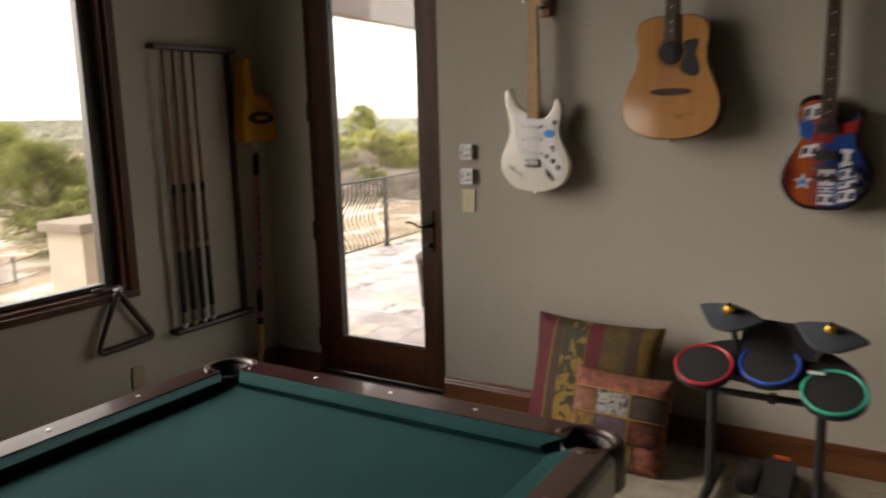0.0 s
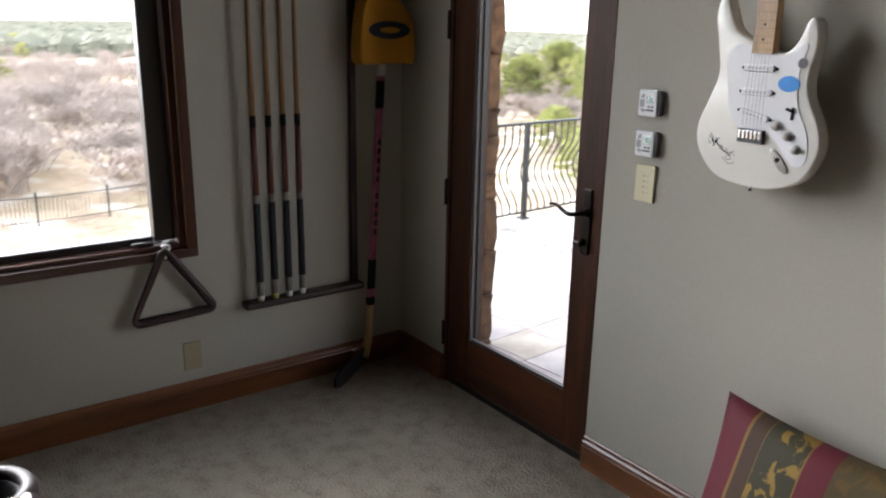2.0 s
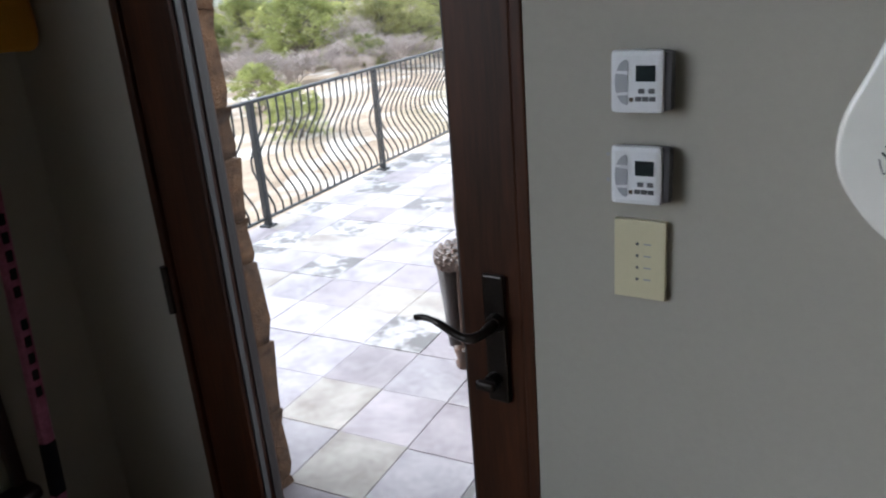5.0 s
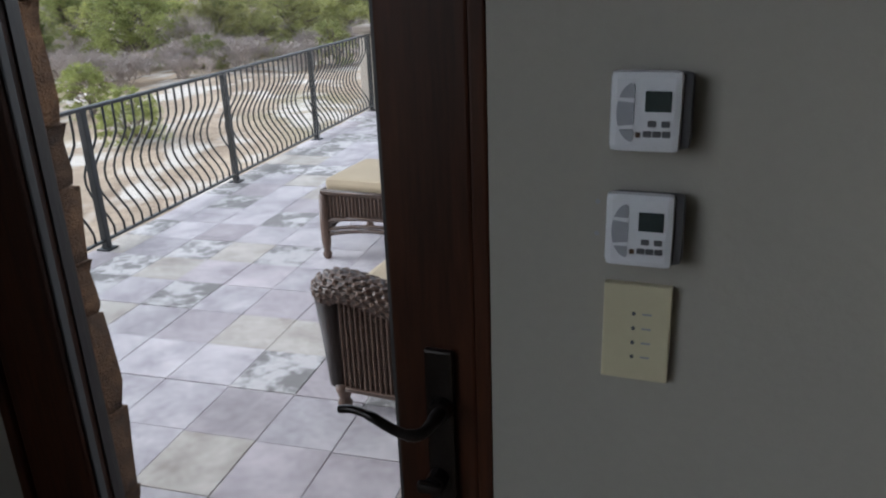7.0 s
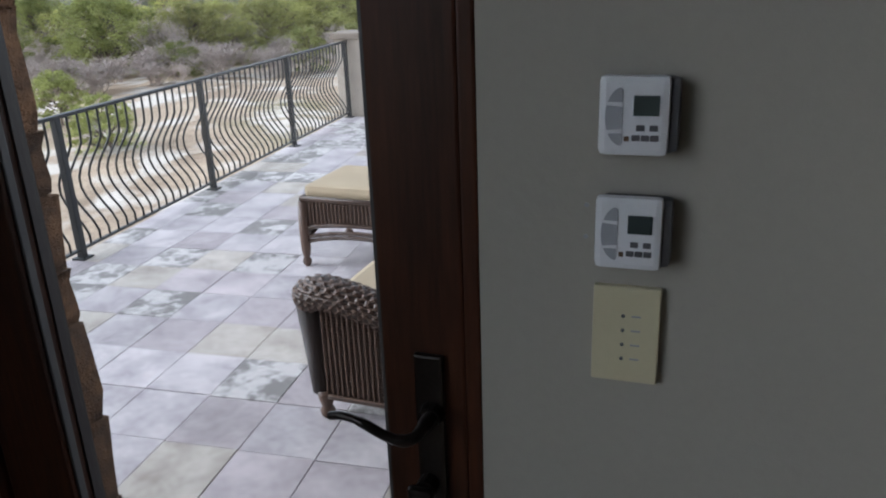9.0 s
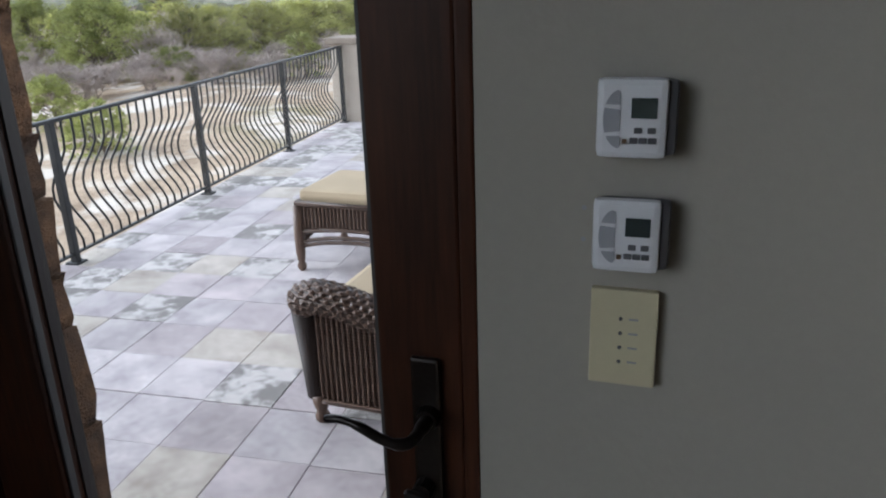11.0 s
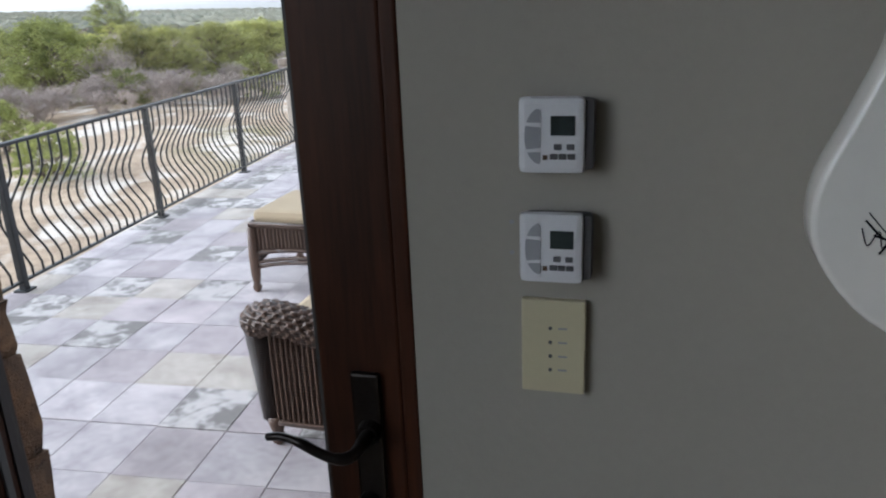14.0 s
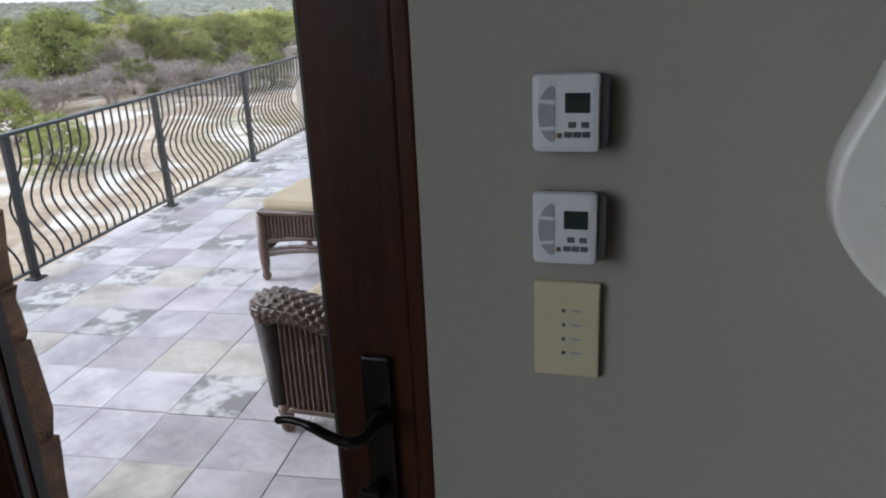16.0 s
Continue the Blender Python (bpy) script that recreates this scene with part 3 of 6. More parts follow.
# ---- things on the door wall ----
def ramp_mat(name, stops, axis="X", rough=0.6, size=1.0, offset=0.5, noise_amount=0.0, noise_scale=30.0, coat=0.0, bump=0.0, constant=True, speckle=None):
    """Bands of colour along one axis of the object, broken up by noise."""
    m = bpy.data.materials.new(name)
    m.use_nodes = True
    n, l = m.node_tree.nodes, m.node_tree.links
    b = n["Principled BSDF"]
    tc, sep, ma, nz, ad, rp = n.new("ShaderNodeTexCoord"), n.new("ShaderNodeSeparateXYZ"), n.new("ShaderNodeMath"), n.new("ShaderNodeTexNoise"), n.new("ShaderNodeMath"), n.new("ShaderNodeValToRGB")
    l.new(tc.outputs["Object"], sep.inputs[0])
    ma.operation = "MULTIPLY_ADD"
    ma.inputs[1].default_value, ma.inputs[2].default_value = 1 / size, offset
    l.new(sep.outputs[axis], ma.inputs[0])
    nz.inputs["Scale"].default_value, nz.inputs["Detail"].default_value = noise_scale, 4
    l.new(tc.outputs["Object"], nz.inputs["Vector"])
    ad.operation = "MULTIPLY_ADD"
    ad.inputs[1].default_value = noise_amount
    l.new(nz.outputs["Fac"], ad.inputs[0])
    l.new(ma.outputs[0], ad.inputs[2])
    rp.color_ramp.interpolation = "CONSTANT" if constant else "LINEAR"
    while len(rp.color_ramp.elements) < len(stops):
        rp.color_ramp.elements.new(0.5)
    for e, (p, c) in zip(rp.color_ramp.elements, stops):
        e.position, e.color = p, (*c, 1)
    l.new(ad.outputs[0], rp.inputs["Fac"])
    out = rp.outputs["Color"]
    if speckle:
        sp, r2, mx = n.new("ShaderNodeTexNoise"), n.new("ShaderNodeValToRGB"), n.new("ShaderNodeMix")
        sp.inputs["Scale"].default_value, sp.inputs["Detail"].default_value = speckle[0], 3
        r2.color_ramp.elements[0].position, r2.color_ramp.elements[1].position = 0.48, 0.56
        l.new(tc.outputs["Object"], sp.inputs["Vector"])
        l.new(sp.outputs["Fac"], r2.inputs["Fac"])
        mx.data_type, mx.blend_type = "RGBA", "MULTIPLY"
        mx.inputs["B"].default_value = (*speckle[1], 1)
        l.new(r2.outputs["Color"], mx.inputs["Factor"])
        l.new(out, mx.inputs["A"])
        out = mx.outputs["Result"]
    l.new(out, b.inputs["Base Color"])
    b.inputs["Roughness"].default_value, b.inputs["Coat Weight"].default_value = rough, coat
    if bump:
        bp = n.new("ShaderNodeBump")
        bp.inputs["Strength"].default_value, bp.inputs["Distance"].default_value = bump, 0.003
        l.new(nz.outputs["Fac"], bp.inputs["Height"])
        l.new(bp.outputs[0], b.inputs["Normal"])
    return m


M_GUITARWHITE = mat("white_guitar_lacquer", (0.74, 0.72, 0.66), 0.22, 0, 0.03, 3, 60, 0.0, coat=0.4)
M_GUARD = mat("white_pickguard", (0.76, 0.76, 0.77), 0.3, 0, 0.02, 3, 60, 0.0)
M_MAPLE = wood("maple_neck", (0.36, 0.20, 0.085), (0.52, 0.32, 0.15), "z", 0.35, 0.2)
M_SPRUCE = mat("amber_spruce_top", (0.46, 0.235, 0.090), 0.14, 0, 0.10, 10, 120, 0.0, second=(0.37, 0.17, 0.058), stretch=(1, 1, 0.04), coat=1.0)
M_SPRUCE.node_tree.nodes["Principled BSDF"].inputs["Coat IOR"].default_value = 1.85
M_MAHOG = wood("brown_mahogany_side", (0.10, 0.04, 0.018), (0.20, 0.085, 0.035), "z", 0.3, 0.4)
M_ROSE = wood("dark_rosewood", (0.020, 0.010, 0.007), (0.045, 0.022, 0.014), "z", 0.45, 0.0)
M_INK = mat("black_ink", (0.008, 0.008, 0.010), 0.7, 0, 0.1, 10, 100, 0, spec=0.15)
M_FRET = mat("fret_wire", (0.20, 0.17, 0.13), 0.5, 0.6, 0.05, 10, 100, 0)
M_BLUE = mat("blue_sticker", (0.03, 0.26, 0.68), 0.35, 0, 0.1, 60, 200, 0)
M_KNOB = mat("worn_grey_knob", (0.45, 0.44, 0.41), 0.4, 0, 0.3, 40, 200, 0.1)
M_DARKSTEEL = mat("tarnished_steel", (0.10, 0.10, 0.10), 0.35, 0.8, 0.3, 40, 200, 0.1)
M_STRING = mat("steel_string", (0.14, 0.135, 0.125), 0.35, 1.0, 0.05, 10, 100, 0)


def disc(bm, x, z, r, y0, y1, seg=16, sx=1.0):
    slab(bm, [(x + sx * r * math.cos(2 * math.pi * i / seg), z + r * math.sin(2 * math.pi * i / seg)) for i in range(seg)], y0, y1)
    return bm


def wall_hanger(x, z):
    """A padded yoke on a wooden block, holding a guitar by its head."""
    t = thing("guitar_hanger", pose(x, YN, z), "wooden wall hanger with black padded yoke", "hanger", "guitar hangers")
    part("block", box((0, -0.012, 0), (0.055, 0.024, 0.085), 0.005), M_MAHOG, t)
    part("yoke", tube(bmesh.new(), spline([(-0.030, -0.105, 0.012), (-0.032, -0.07, 0), (0, -0.045, -0.004), (0.032, -0.07, 0), (0.030, -0.105, 0.012)], 6, False), 0.007, 8), M_BLACK, t, "", True)
    return t


def neck(t, material, board, z0, z1, y, w0=0.056, w1=0.043, head=None):
    slab_bm = slab(bmesh.new(), [(-w0 / 2, z0), (w0 / 2, z0), (w1 / 2, z1), (-w1 / 2, z1)], y, y + 0.022)
    nk = part("neck", slab_bm, material, t)
    part("fretboard", slab(bmesh.new(), [(-w0 / 2, z0), (w0 / 2, z0), (w1 / 2, z1), (-w1 / 2, z1)], y - 0.005, y - 0.0005), board, nk)
    bm = bmesh.new()
    scale = (z1 - z0) * 1.52
    for i in range(1, 21):
        z = z1 - scale * (1 - 2 ** (-i / 12))
        if z > z0 + 0.004:
            f = (z - z0) / (z1 - z0)
            bx(bm, (0, y - 0.006, z), (w0 + (w1 - w0) * f, 0.002, 0.0010))
    part("frets", bm, M_FRET, nk, kind="stuff")
    bm = bmesh.new()
    for i in (3, 5, 7, 9, 12, 15, 17, 19):
        z = z1 - scale * (1 - (2 ** (-i / 12) + 2 ** (-(i - 1) / 12)) / 2)
        if z > z0 + 0.01:
            disc(bm, 0, z, 0.0032, y - 0.0065, y - 0.0052, 8)
    part("inlays", bm, M_INK if board is M_MAPLE else M_PEARL, nk, kind="stuff")
    bm = bmesh.new()
    slab(bm, spline([(-0.021, z1), (0.021, z1), (0.036, z1 + 0.05), (0.040, z1 + 0.14), (0.010, z1 + 0.185), (-0.030, z1 + 0.15), (-0.026, z1 + 0.05)], 4), y + 0.004, y + 0.018)
    hd = part("headstock", bm, material, t)
    for i in range(6):
        part("tuner", bx(rod(bmesh.new(), (-0.022, y + 0.004, z1 + 0.03 + i * 0.022), (-0.022, y - 0.008, z1 + 0.03 + i * 0.022), 0.004, seg=8), (-0.045, y + 0.012, z1 + 0.03 + i * 0.022), (0.018, 0.008, 0.013), 0.002), M_STEEL, hd)
    return nk


def strings(t, z0, z1, y, w):
    bm = bmesh.new()
    for i in range(6):
        x = (i / 5 - 0.5) * w
        rod(bm, (x, y, z0), (x * 0.72, y + 0.003, z1), 0.00035, seg=4)
    part("strings", bm, M_STRING, t, kind="stuff")


# white double-cutaway electric guitar
g = thing("electric_guitar", pose(-1.144, YN, 1.147), "white autographed electric guitar with maple neck hanging on the wall", "guitar", "wall guitars")
out = spline([(0.0, 0.0), (-0.10, 0.016), (-0.162, 0.080), (-0.172, 0.145), (-0.146, 0.215), (-0.124, 0.285), (-0.136, 0.365), (-0.149, 0.425), (-0.141, 0.468), (-0.122, 0.474), (-0.106, 0.440), (-0.088, 0.400), (-0.050, 0.374),
              (0.010, 0.350), (0.056, 0.342), (0.086, 0.372), (0.104, 0.418), (0.125, 0.415), (0.135, 0.360), (0.124, 0.295), (0.130, 0.240), (0.165, 0.170), (0.174, 0.110), (0.142, 0.040), (0.080, 0.008)], 5)
FY = -0.107
part("body", slab(bmesh.new(), out, FY, FY + 0.044, 0.006), M_GUITARWHITE, g, "", True)
pg = part("pickguard", slab(bmesh.new(), spline([(-0.060, 0.360), (-0.098, 0.330), (-0.090, 0.250), (-0.075, 0.185), (-0.040, 0.150), (0.050, 0.135), (0.110, 0.075), (0.145, 0.085), (0.140, 0.150), (0.105, 0.225), (0.100, 0.300), (0.112, 0.365), (0.060, 0.335), (0.0, 0.342)], 5), FY - 0.0026, FY - 0.0003), M_GUARD, g)
neck(g, M_MAPLE, M_MAPLE, 0.338, 0.835, FY - 0.006)
for z, tilt in ((0.302, 0), (0.243, 0), (0.186, 12)):
    bm = bmesh.new()
    bx(bm, (0, FY - 0.0065, 0), (0.082, 0.008, 0.017), 0.003)
    p = part("pickup", bm, M_GUARD, g)
    p.matrix_basis = Matrix.Translation((-0.004, 0, z)) @ pose(0, 0, 0, 0, tilt, 0)
    for x in (-0.046, 0.046):
        part("screw", disc(bmesh.new(), x, 0, 0.0035, FY - 0.0055, FY - 0.003, 8), M_INK, p)
    for i in range(6):
        part("pole", disc(bmesh.new(), -0.026 + i * 0.0104, 0, 0.0022, FY - 0.0115, FY - 0.0103, 6), M_STRING, p)
br = part("bridge", bx(bmesh.new(), (-0.004, FY - 0.006, 0.133), (0.074, 0.009, 0.036), 0.003), M_DARKSTEEL, g, "dark steel bridge with chrome saddles")
for i in range(6):
    part("saddle", bx(bmesh.new(), (-0.032 + i * 0.0112, FY - 0.013, 0.136), (0.009, 0.006, 0.022), 0.002), M_STEEL, br)
for x, z in ((0.062, 0.165), (0.094, 0.143), (0.119, 0.113)):
    k = part("knob", lathe(bmesh.new(), [(0.012, 0), (0.012, 0.006), (0.009, 0.014), (0.002, 0.016)], 14, Matrix.Translation((x, FY - 0.002, z)) @ pose(0, 0, 0, 90)), M_KNOB, g, "worn grey control knob", True)
part("selector", rod(bx(bmesh.new(), (0.098, FY - 0.004, 0.198), (0.006, 0.004, 0.03)), (0.098, FY - 0.004, 0.202), (0.090, FY - 0.02, 0.210), 0.0035, seg=8), M_INK, g)
jp = part("jack_plate", slab(bmesh.new(), [(0.078 + 0.030 * math.cos(a) * 0.83 + 0.012 * math.sin(a) * 0.55, 0.078 - 0.030 * math.cos(a) * 0.9 + 0.012 * math.sin(a) * 0.83) for a in [2 * math.pi * i / 20 for i in range(20)]], FY - 0.005, FY + 0.001, 0.0015), M_STEEL, g, "chrome output jack plate")
part("jack", disc(bmesh.new(), 0.075, 0.082, 0.006, FY - 0.0062, FY - 0.0052), M_INK, jp)
part("sticker", disc(bmesh.new(), 0.078, 0.268, 0.019, FY - 0.0036, FY - 0.0028, 24, 1.5), M_BLUE, g, "blue oval sticker")
part("sticker", disc(bmesh.new(), 0.106, 0.318, 0.012, FY - 0.0036, FY - 0.0028, 20), M_GREYP, g, "dark round sticker")
for k, pts in enumerate(([(-0.150, 0.135), (-0.132, 0.118), (-0.126, 0.130)], [(-0.136, 0.105), (-0.118, 0.132)], [(-0.142, 0.122), (-0.118, 0.112), (-0.104, 0.098), (-0.086, 0.092)], [(-0.086, 0.092), (-0.078, 0.080), (-0.090, 0.076), (-0.094, 0.086), (-0.070, 0.102)],
                            [(-0.152, 0.128), (-0.146, 0.112), (-0.138, 0.126), (-0.134, 0.110), (-0.126, 0.124), (-0.120, 0.108)], [(-0.112, 0.104), (-0.108, 0.112), (-0.100, 0.094), (-0.094, 0.104), (-0.086, 0.086), (-0.078, 0.096), (-0.068, 0.088)], [(-0.148, 0.142), (-0.110, 0.098)], [(-0.104, 0.082), (-0.084, 0.066), (-0.066, 0.072)])):
    part("ink_stroke", tube(bmesh.new(), [(x + 0.020, FY - 0.0004, z - 0.013) for x, z in [tuple(v) for v in spline([(a, b) for a, b in pts], 4, False)]], 0.0010 if k < 3 else 0.0006, 5), M_INK, g)
part("strap_pin", rod(bmesh.new(), (-0.004, FY + 0.02, 0.002), (-0.004, FY + 0.02, -0.012), 0.005, 0.007, 10), M_STEEL, g)
strings(g, 0.135, 0.835, FY - 0.016, 0.052)
wall_hanger(-1.120, 1.985)

# acoustic guitar
g = thing("acoustic_guitar", pose(-0.515, YN, 1.383, -2), "amber acoustic guitar with black pickguard hanging on the wall", "guitar", "wall guitars")
side = [(-0.03, 0.5), (-0.09, 0.497), (-0.135, 0.472), (-0.149, 0.420), (-0.141, 0.362), (-0.146, 0.305), (-0.170, 0.245), (-0.196, 0.180), (-0.201, 0.120), (-0.175, 0.050), (-0.10, 0.010)]
ctrl = side + [(0.0, 0.0)] + [(-x, z) for x, z in side[::-1]]
out = spline(ctrl, 5)
AY = -0.135
part("body", slab(bmesh.new(), out, AY + 0.003, AY + 0.102, 0.004), M_MAHOG, g, "brown mahogany back and sides", True)
top = part("soundboard", slab(bmesh.new(), [(v[0] * 0.992, 0.25 + (v[1] - 0.25) * 0.992) for v in out], AY - 0.0005, AY + 0.004, 0.0015), M_SPRUCE, g, "glossy amber spruce top")
part("binding", tube(bmesh.new(), [(v[0], AY + 0.003, v[1]) for v in out], 0.0025, 6, True), M_ROSE, g)
# no opening is cut: a black disc paints the dark inside of the hole
part("dark_sound_hole_disc", disc(bmesh.new(), 0, 0.352, 0.050, AY - 0.0018, AY - 0.0008, 32), M_INK, top)
bm = bmesh.new()
for r in (0.055, 0.061):
    tube(bm, [(r * math.cos(6.2832 * i / 32), AY - 0.001, 0.352 + r * math.sin(6.2832 * i / 32)) for i in range(32)], 0.0013, 5, True)
part("rosette", bm, M_ROSE, top)
part("pickguard", slab(bmesh.new(), spline([(0.046, 0.318), (0.060, 0.352), (0.050, 0.392), (0.085, 0.402), (0.110, 0.395), (0.098, 0.340), (0.116, 0.285), (0.100, 0.255), (0.052, 0.268), (0.038, 0.292)], 5), AY - 0.0025, AY - 0.0008), M_BLACK, g, "black pickguard")
part("bridge", slab(bmesh.new(), spline([(-0.080, 0.200), (-0.040, 0.208), (0.0, 0.209), (0.040, 0.208), (0.080, 0.200), (0.076, 0.188), (0.040, 0.182), (0.0, 0.180), (-0.040, 0.182), (-0.076, 0.188)], 4), AY - 0.009, AY - 0.0005, 0.002), M_ROSE, g)
for k, (x0, x1, z) in enumerate(((0.02, 0.06, 0.098), (0.065, 0.10, 0.102), (0.03, 0.05, 0.088))):
    part("ink_stroke", tube(bmesh.new(), [(x0 + (x1 - x0) * i / 8, AY - 0.0008, z + 0.006 * math.sin(i * 2.3 + k)) for i in range(9)], 0.0009, 5), M_INK, g)
neck(g, M_ROSE, M_ROSE, 0.405, 0.90, AY - 0.008, 0.056, 0.044)
strings(g, 0.195, 0.90, AY - 0.017, 0.056)
part("strap_pin", rod(bmesh.new(), (0, AY + 0.05, 0.002), (0, AY + 0.05, -0.014), 0.005, 0.007, 10), M_STEEL, g)
wall_hanger(-0.515, 2.32)

# single-cutaway electric guitar with a printed top
M_PRINT = ramp_mat("printed_red_orange_blue_top", [(0.0, (0.030, 0.005, 0.006)), (0.13, (0.132, 0.012, 0.009)), (0.24, (0.372, 0.084, 0.018)), (0.38, (0.270, 0.060, 0.036)), (0.50, (0.018, 0.042, 0.180)), (0.72, (0.012, 0.060, 0.252)), (0.88, (0.007, 0.012, 0.060)), (1.0, (0.006, 0.005, 0.012))],
                   "X", 0.2, 0.33, 0.42, 0.16, 14, 0.5, constant=False)
M_RIM = mat("near_black_burst", (0.014, 0.006, 0.008), 0.2, 0, 0.3, 12, 60, 0, coat=0.5)
M_PALEP = mat("pale_cyan_print", (0.42, 0.60, 0.72), 0.25, 0, 0.1, 20, 90, 0, coat=0.4)
M_REDP = mat("red_print", (0.25, 0.02, 0.02), 0.25, 0, 0.15, 20, 90, 0, coat=0.4)
M_BLUEP = mat("blue_print", (0.02, 0.09, 0.33), 0.25, 0, 0.15, 20, 90, 0, coat=0.4)
M_NAVY = mat("navy_print", (0.010, 0.016, 0.060), 0.25, 0, 0.15, 20, 90, 0, coat=0.4)
M_WHITEP = mat("white_print", (0.62, 0.63, 0.66), 0.25, 0, 0.05, 20, 90, 0, coat=0.4)
g = thing("electric_guitar", pose(0.078, YN, 1.104), "single-cutaway electric guitar printed red, orange, blue and white", "guitar", "wall guitars")
out = spline([(0.0, 0.0), (-0.09, 0.013), (-0.148, 0.072), (-0.162, 0.135), (-0.146, 0.200), (-0.112, 0.258), (-0.098, 0.310), (-0.110, 0.360), (-0.112, 0.402), (-0.085, 0.436), (-0.035, 0.446), (0.022, 0.425),
              (0.034, 0.370), (0.060, 0.340), (0.090, 0.358), (0.110, 0.388), (0.118, 0.365), (0.102, 0.305), (0.110, 0.255), (0.144, 0.200), (0.162, 0.135), (0.150, 0.070), (0.09, 0.013)], 5)
LY = -0.085
part("body", slab(bmesh.new(), out, LY, LY + 0.05, 0.006), M_RIM, g, "black burst rim", True)
part("printed_top", slab(bmesh.new(), [(v[0] * 0.90, 0.205 + (v[1] - 0.205) * 0.92) for v in out], LY - 0.0007, LY + 0.001), M_PRINT, g)
for nm, mt, pts in (("red_patch", M_REDP, [(0.02, 0.29), (0.10, 0.30), (0.108, 0.36), (0.085, 0.345), (0.05, 0.335), (0.02, 0.35)]), ("red_patch", M_REDP, [(-0.05, 0.27), (0.02, 0.26), (0.02, 0.30), (-0.05, 0.31)]),
                    ("blue_patch", M_BLUEP, [(-0.095, 0.29), (-0.055, 0.27), (-0.045, 0.33), (-0.075, 0.37), (-0.10, 0.34)]), ("white_band", M_WHITEP, [(-0.085, 0.345), (-0.03, 0.36), (-0.03, 0.415), (-0.085, 0.40)]),
                    ("white_band", M_WHITEP, [(-0.095, 0.205), (-0.03, 0.215), (-0.03, 0.262), (-0.085, 0.25)]), ("white_band", M_WHITEP, [(-0.024, 0.024), (0.033, 0.024), (0.033, 0.066), (-0.022, 0.066)]),
                    ("white_band", M_WHITEP, [(-0.022, 0.072), (0.033, 0.072), (0.033, 0.092), (-0.022, 0.092)]), ("white_band", M_WHITEP, [(-0.022, 0.098), (0.033, 0.098), (0.033, 0.160), (-0.022, 0.160)]),
                    ("white_band", M_WHITEP, [(0.046, 0.030), (0.106, 0.046), (0.106, 0.092), (0.046, 0.076)]), ("white_band", M_WHITEP, [(0.046, 0.084), (0.108, 0.100), (0.108, 0.126), (0.046, 0.110)]),
                    ("white_band", M_WHITEP, [(0.046, 0.118), (0.104, 0.134), (0.104, 0.172), (0.046, 0.158)]), ("white_band", M_WHITEP, [(0.048, 0.168), (0.092, 0.182), (0.088, 0.238), (0.052, 0.24)])):
    band = part(nm, slab(bmesh.new(), pts, LY - 0.0018, LY - 0.0006), mt, g)
    if nm == "white_band":
        mx, mz = sum(p[0] for p in pts) / len(pts), sum(p[1] for p in pts) / len(pts)
        for dx in (-0.30, 0.34):
            part("dark_notch", slab(bmesh.new(), [(mx + (x - mx) * 0.30 + dx * 0.05, mz + (z - mz) * 0.52) for x, z in pts], LY - 0.0026, LY - 0.0015), M_NAVY, band)
star = []
for i in range(10):
    r = 0.036 if i % 2 == 0 else 0.015
    star.append((-0.078 + r * math.cos(radians(90 + 36 * i)), 0.112 + r * math.sin(radians(90 + 36 * i))))
part("star_shape", slab(bmesh.new(), star, LY - 0.0016, LY - 0.0006), M_PALEP, g, "pale blue star shape")
part("star_shape", slab(bmesh.new(), [(-0.078 + (x + 0.078) * 0.5, 0.112 + (z - 0.112) * 0.5) for x, z in star], LY - 0.0024, LY - 0.0012), M_BLUEP, g, "blue star shape")
neck(g, M_ROSE, M_ROSE, 0.34, 0.96, LY - 0.006, 0.055, 0.043)
for z in (0.318, 0.215):
    part("pickup", box((-0.002, LY - 0.007, z), (0.078, 0.013, 0.038), 0.003), M_BLACK, g, "black humbucker pickup")
part("bridge", bx(bx(bmesh.new(), (-0.002, LY - 0.008, 0.168), (0.088, 0.012, 0.014), 0.003), (-0.002, LY - 0.008, 0.128), (0.094, 0.012, 0.014), 0.003), M_STEEL, g)
for x, z in ((0.098, 0.165), (0.122, 0.135), (0.100, 0.100), (0.126, 0.085)):
    part("knob", lathe(bmesh.new(), [(0.013, 0), (0.012, 0.008), (0.010, 0.014), (0.001, 0.015)], 14, Matrix.Translation((x, LY - 0.001, z)) @ pose(0, 0, 0, 90)), M_BLACK, g, "", True)
strings(g, 0.13, 0.96, LY - 0.017, 0.052)
wall_hanger(0.078, 2.12)


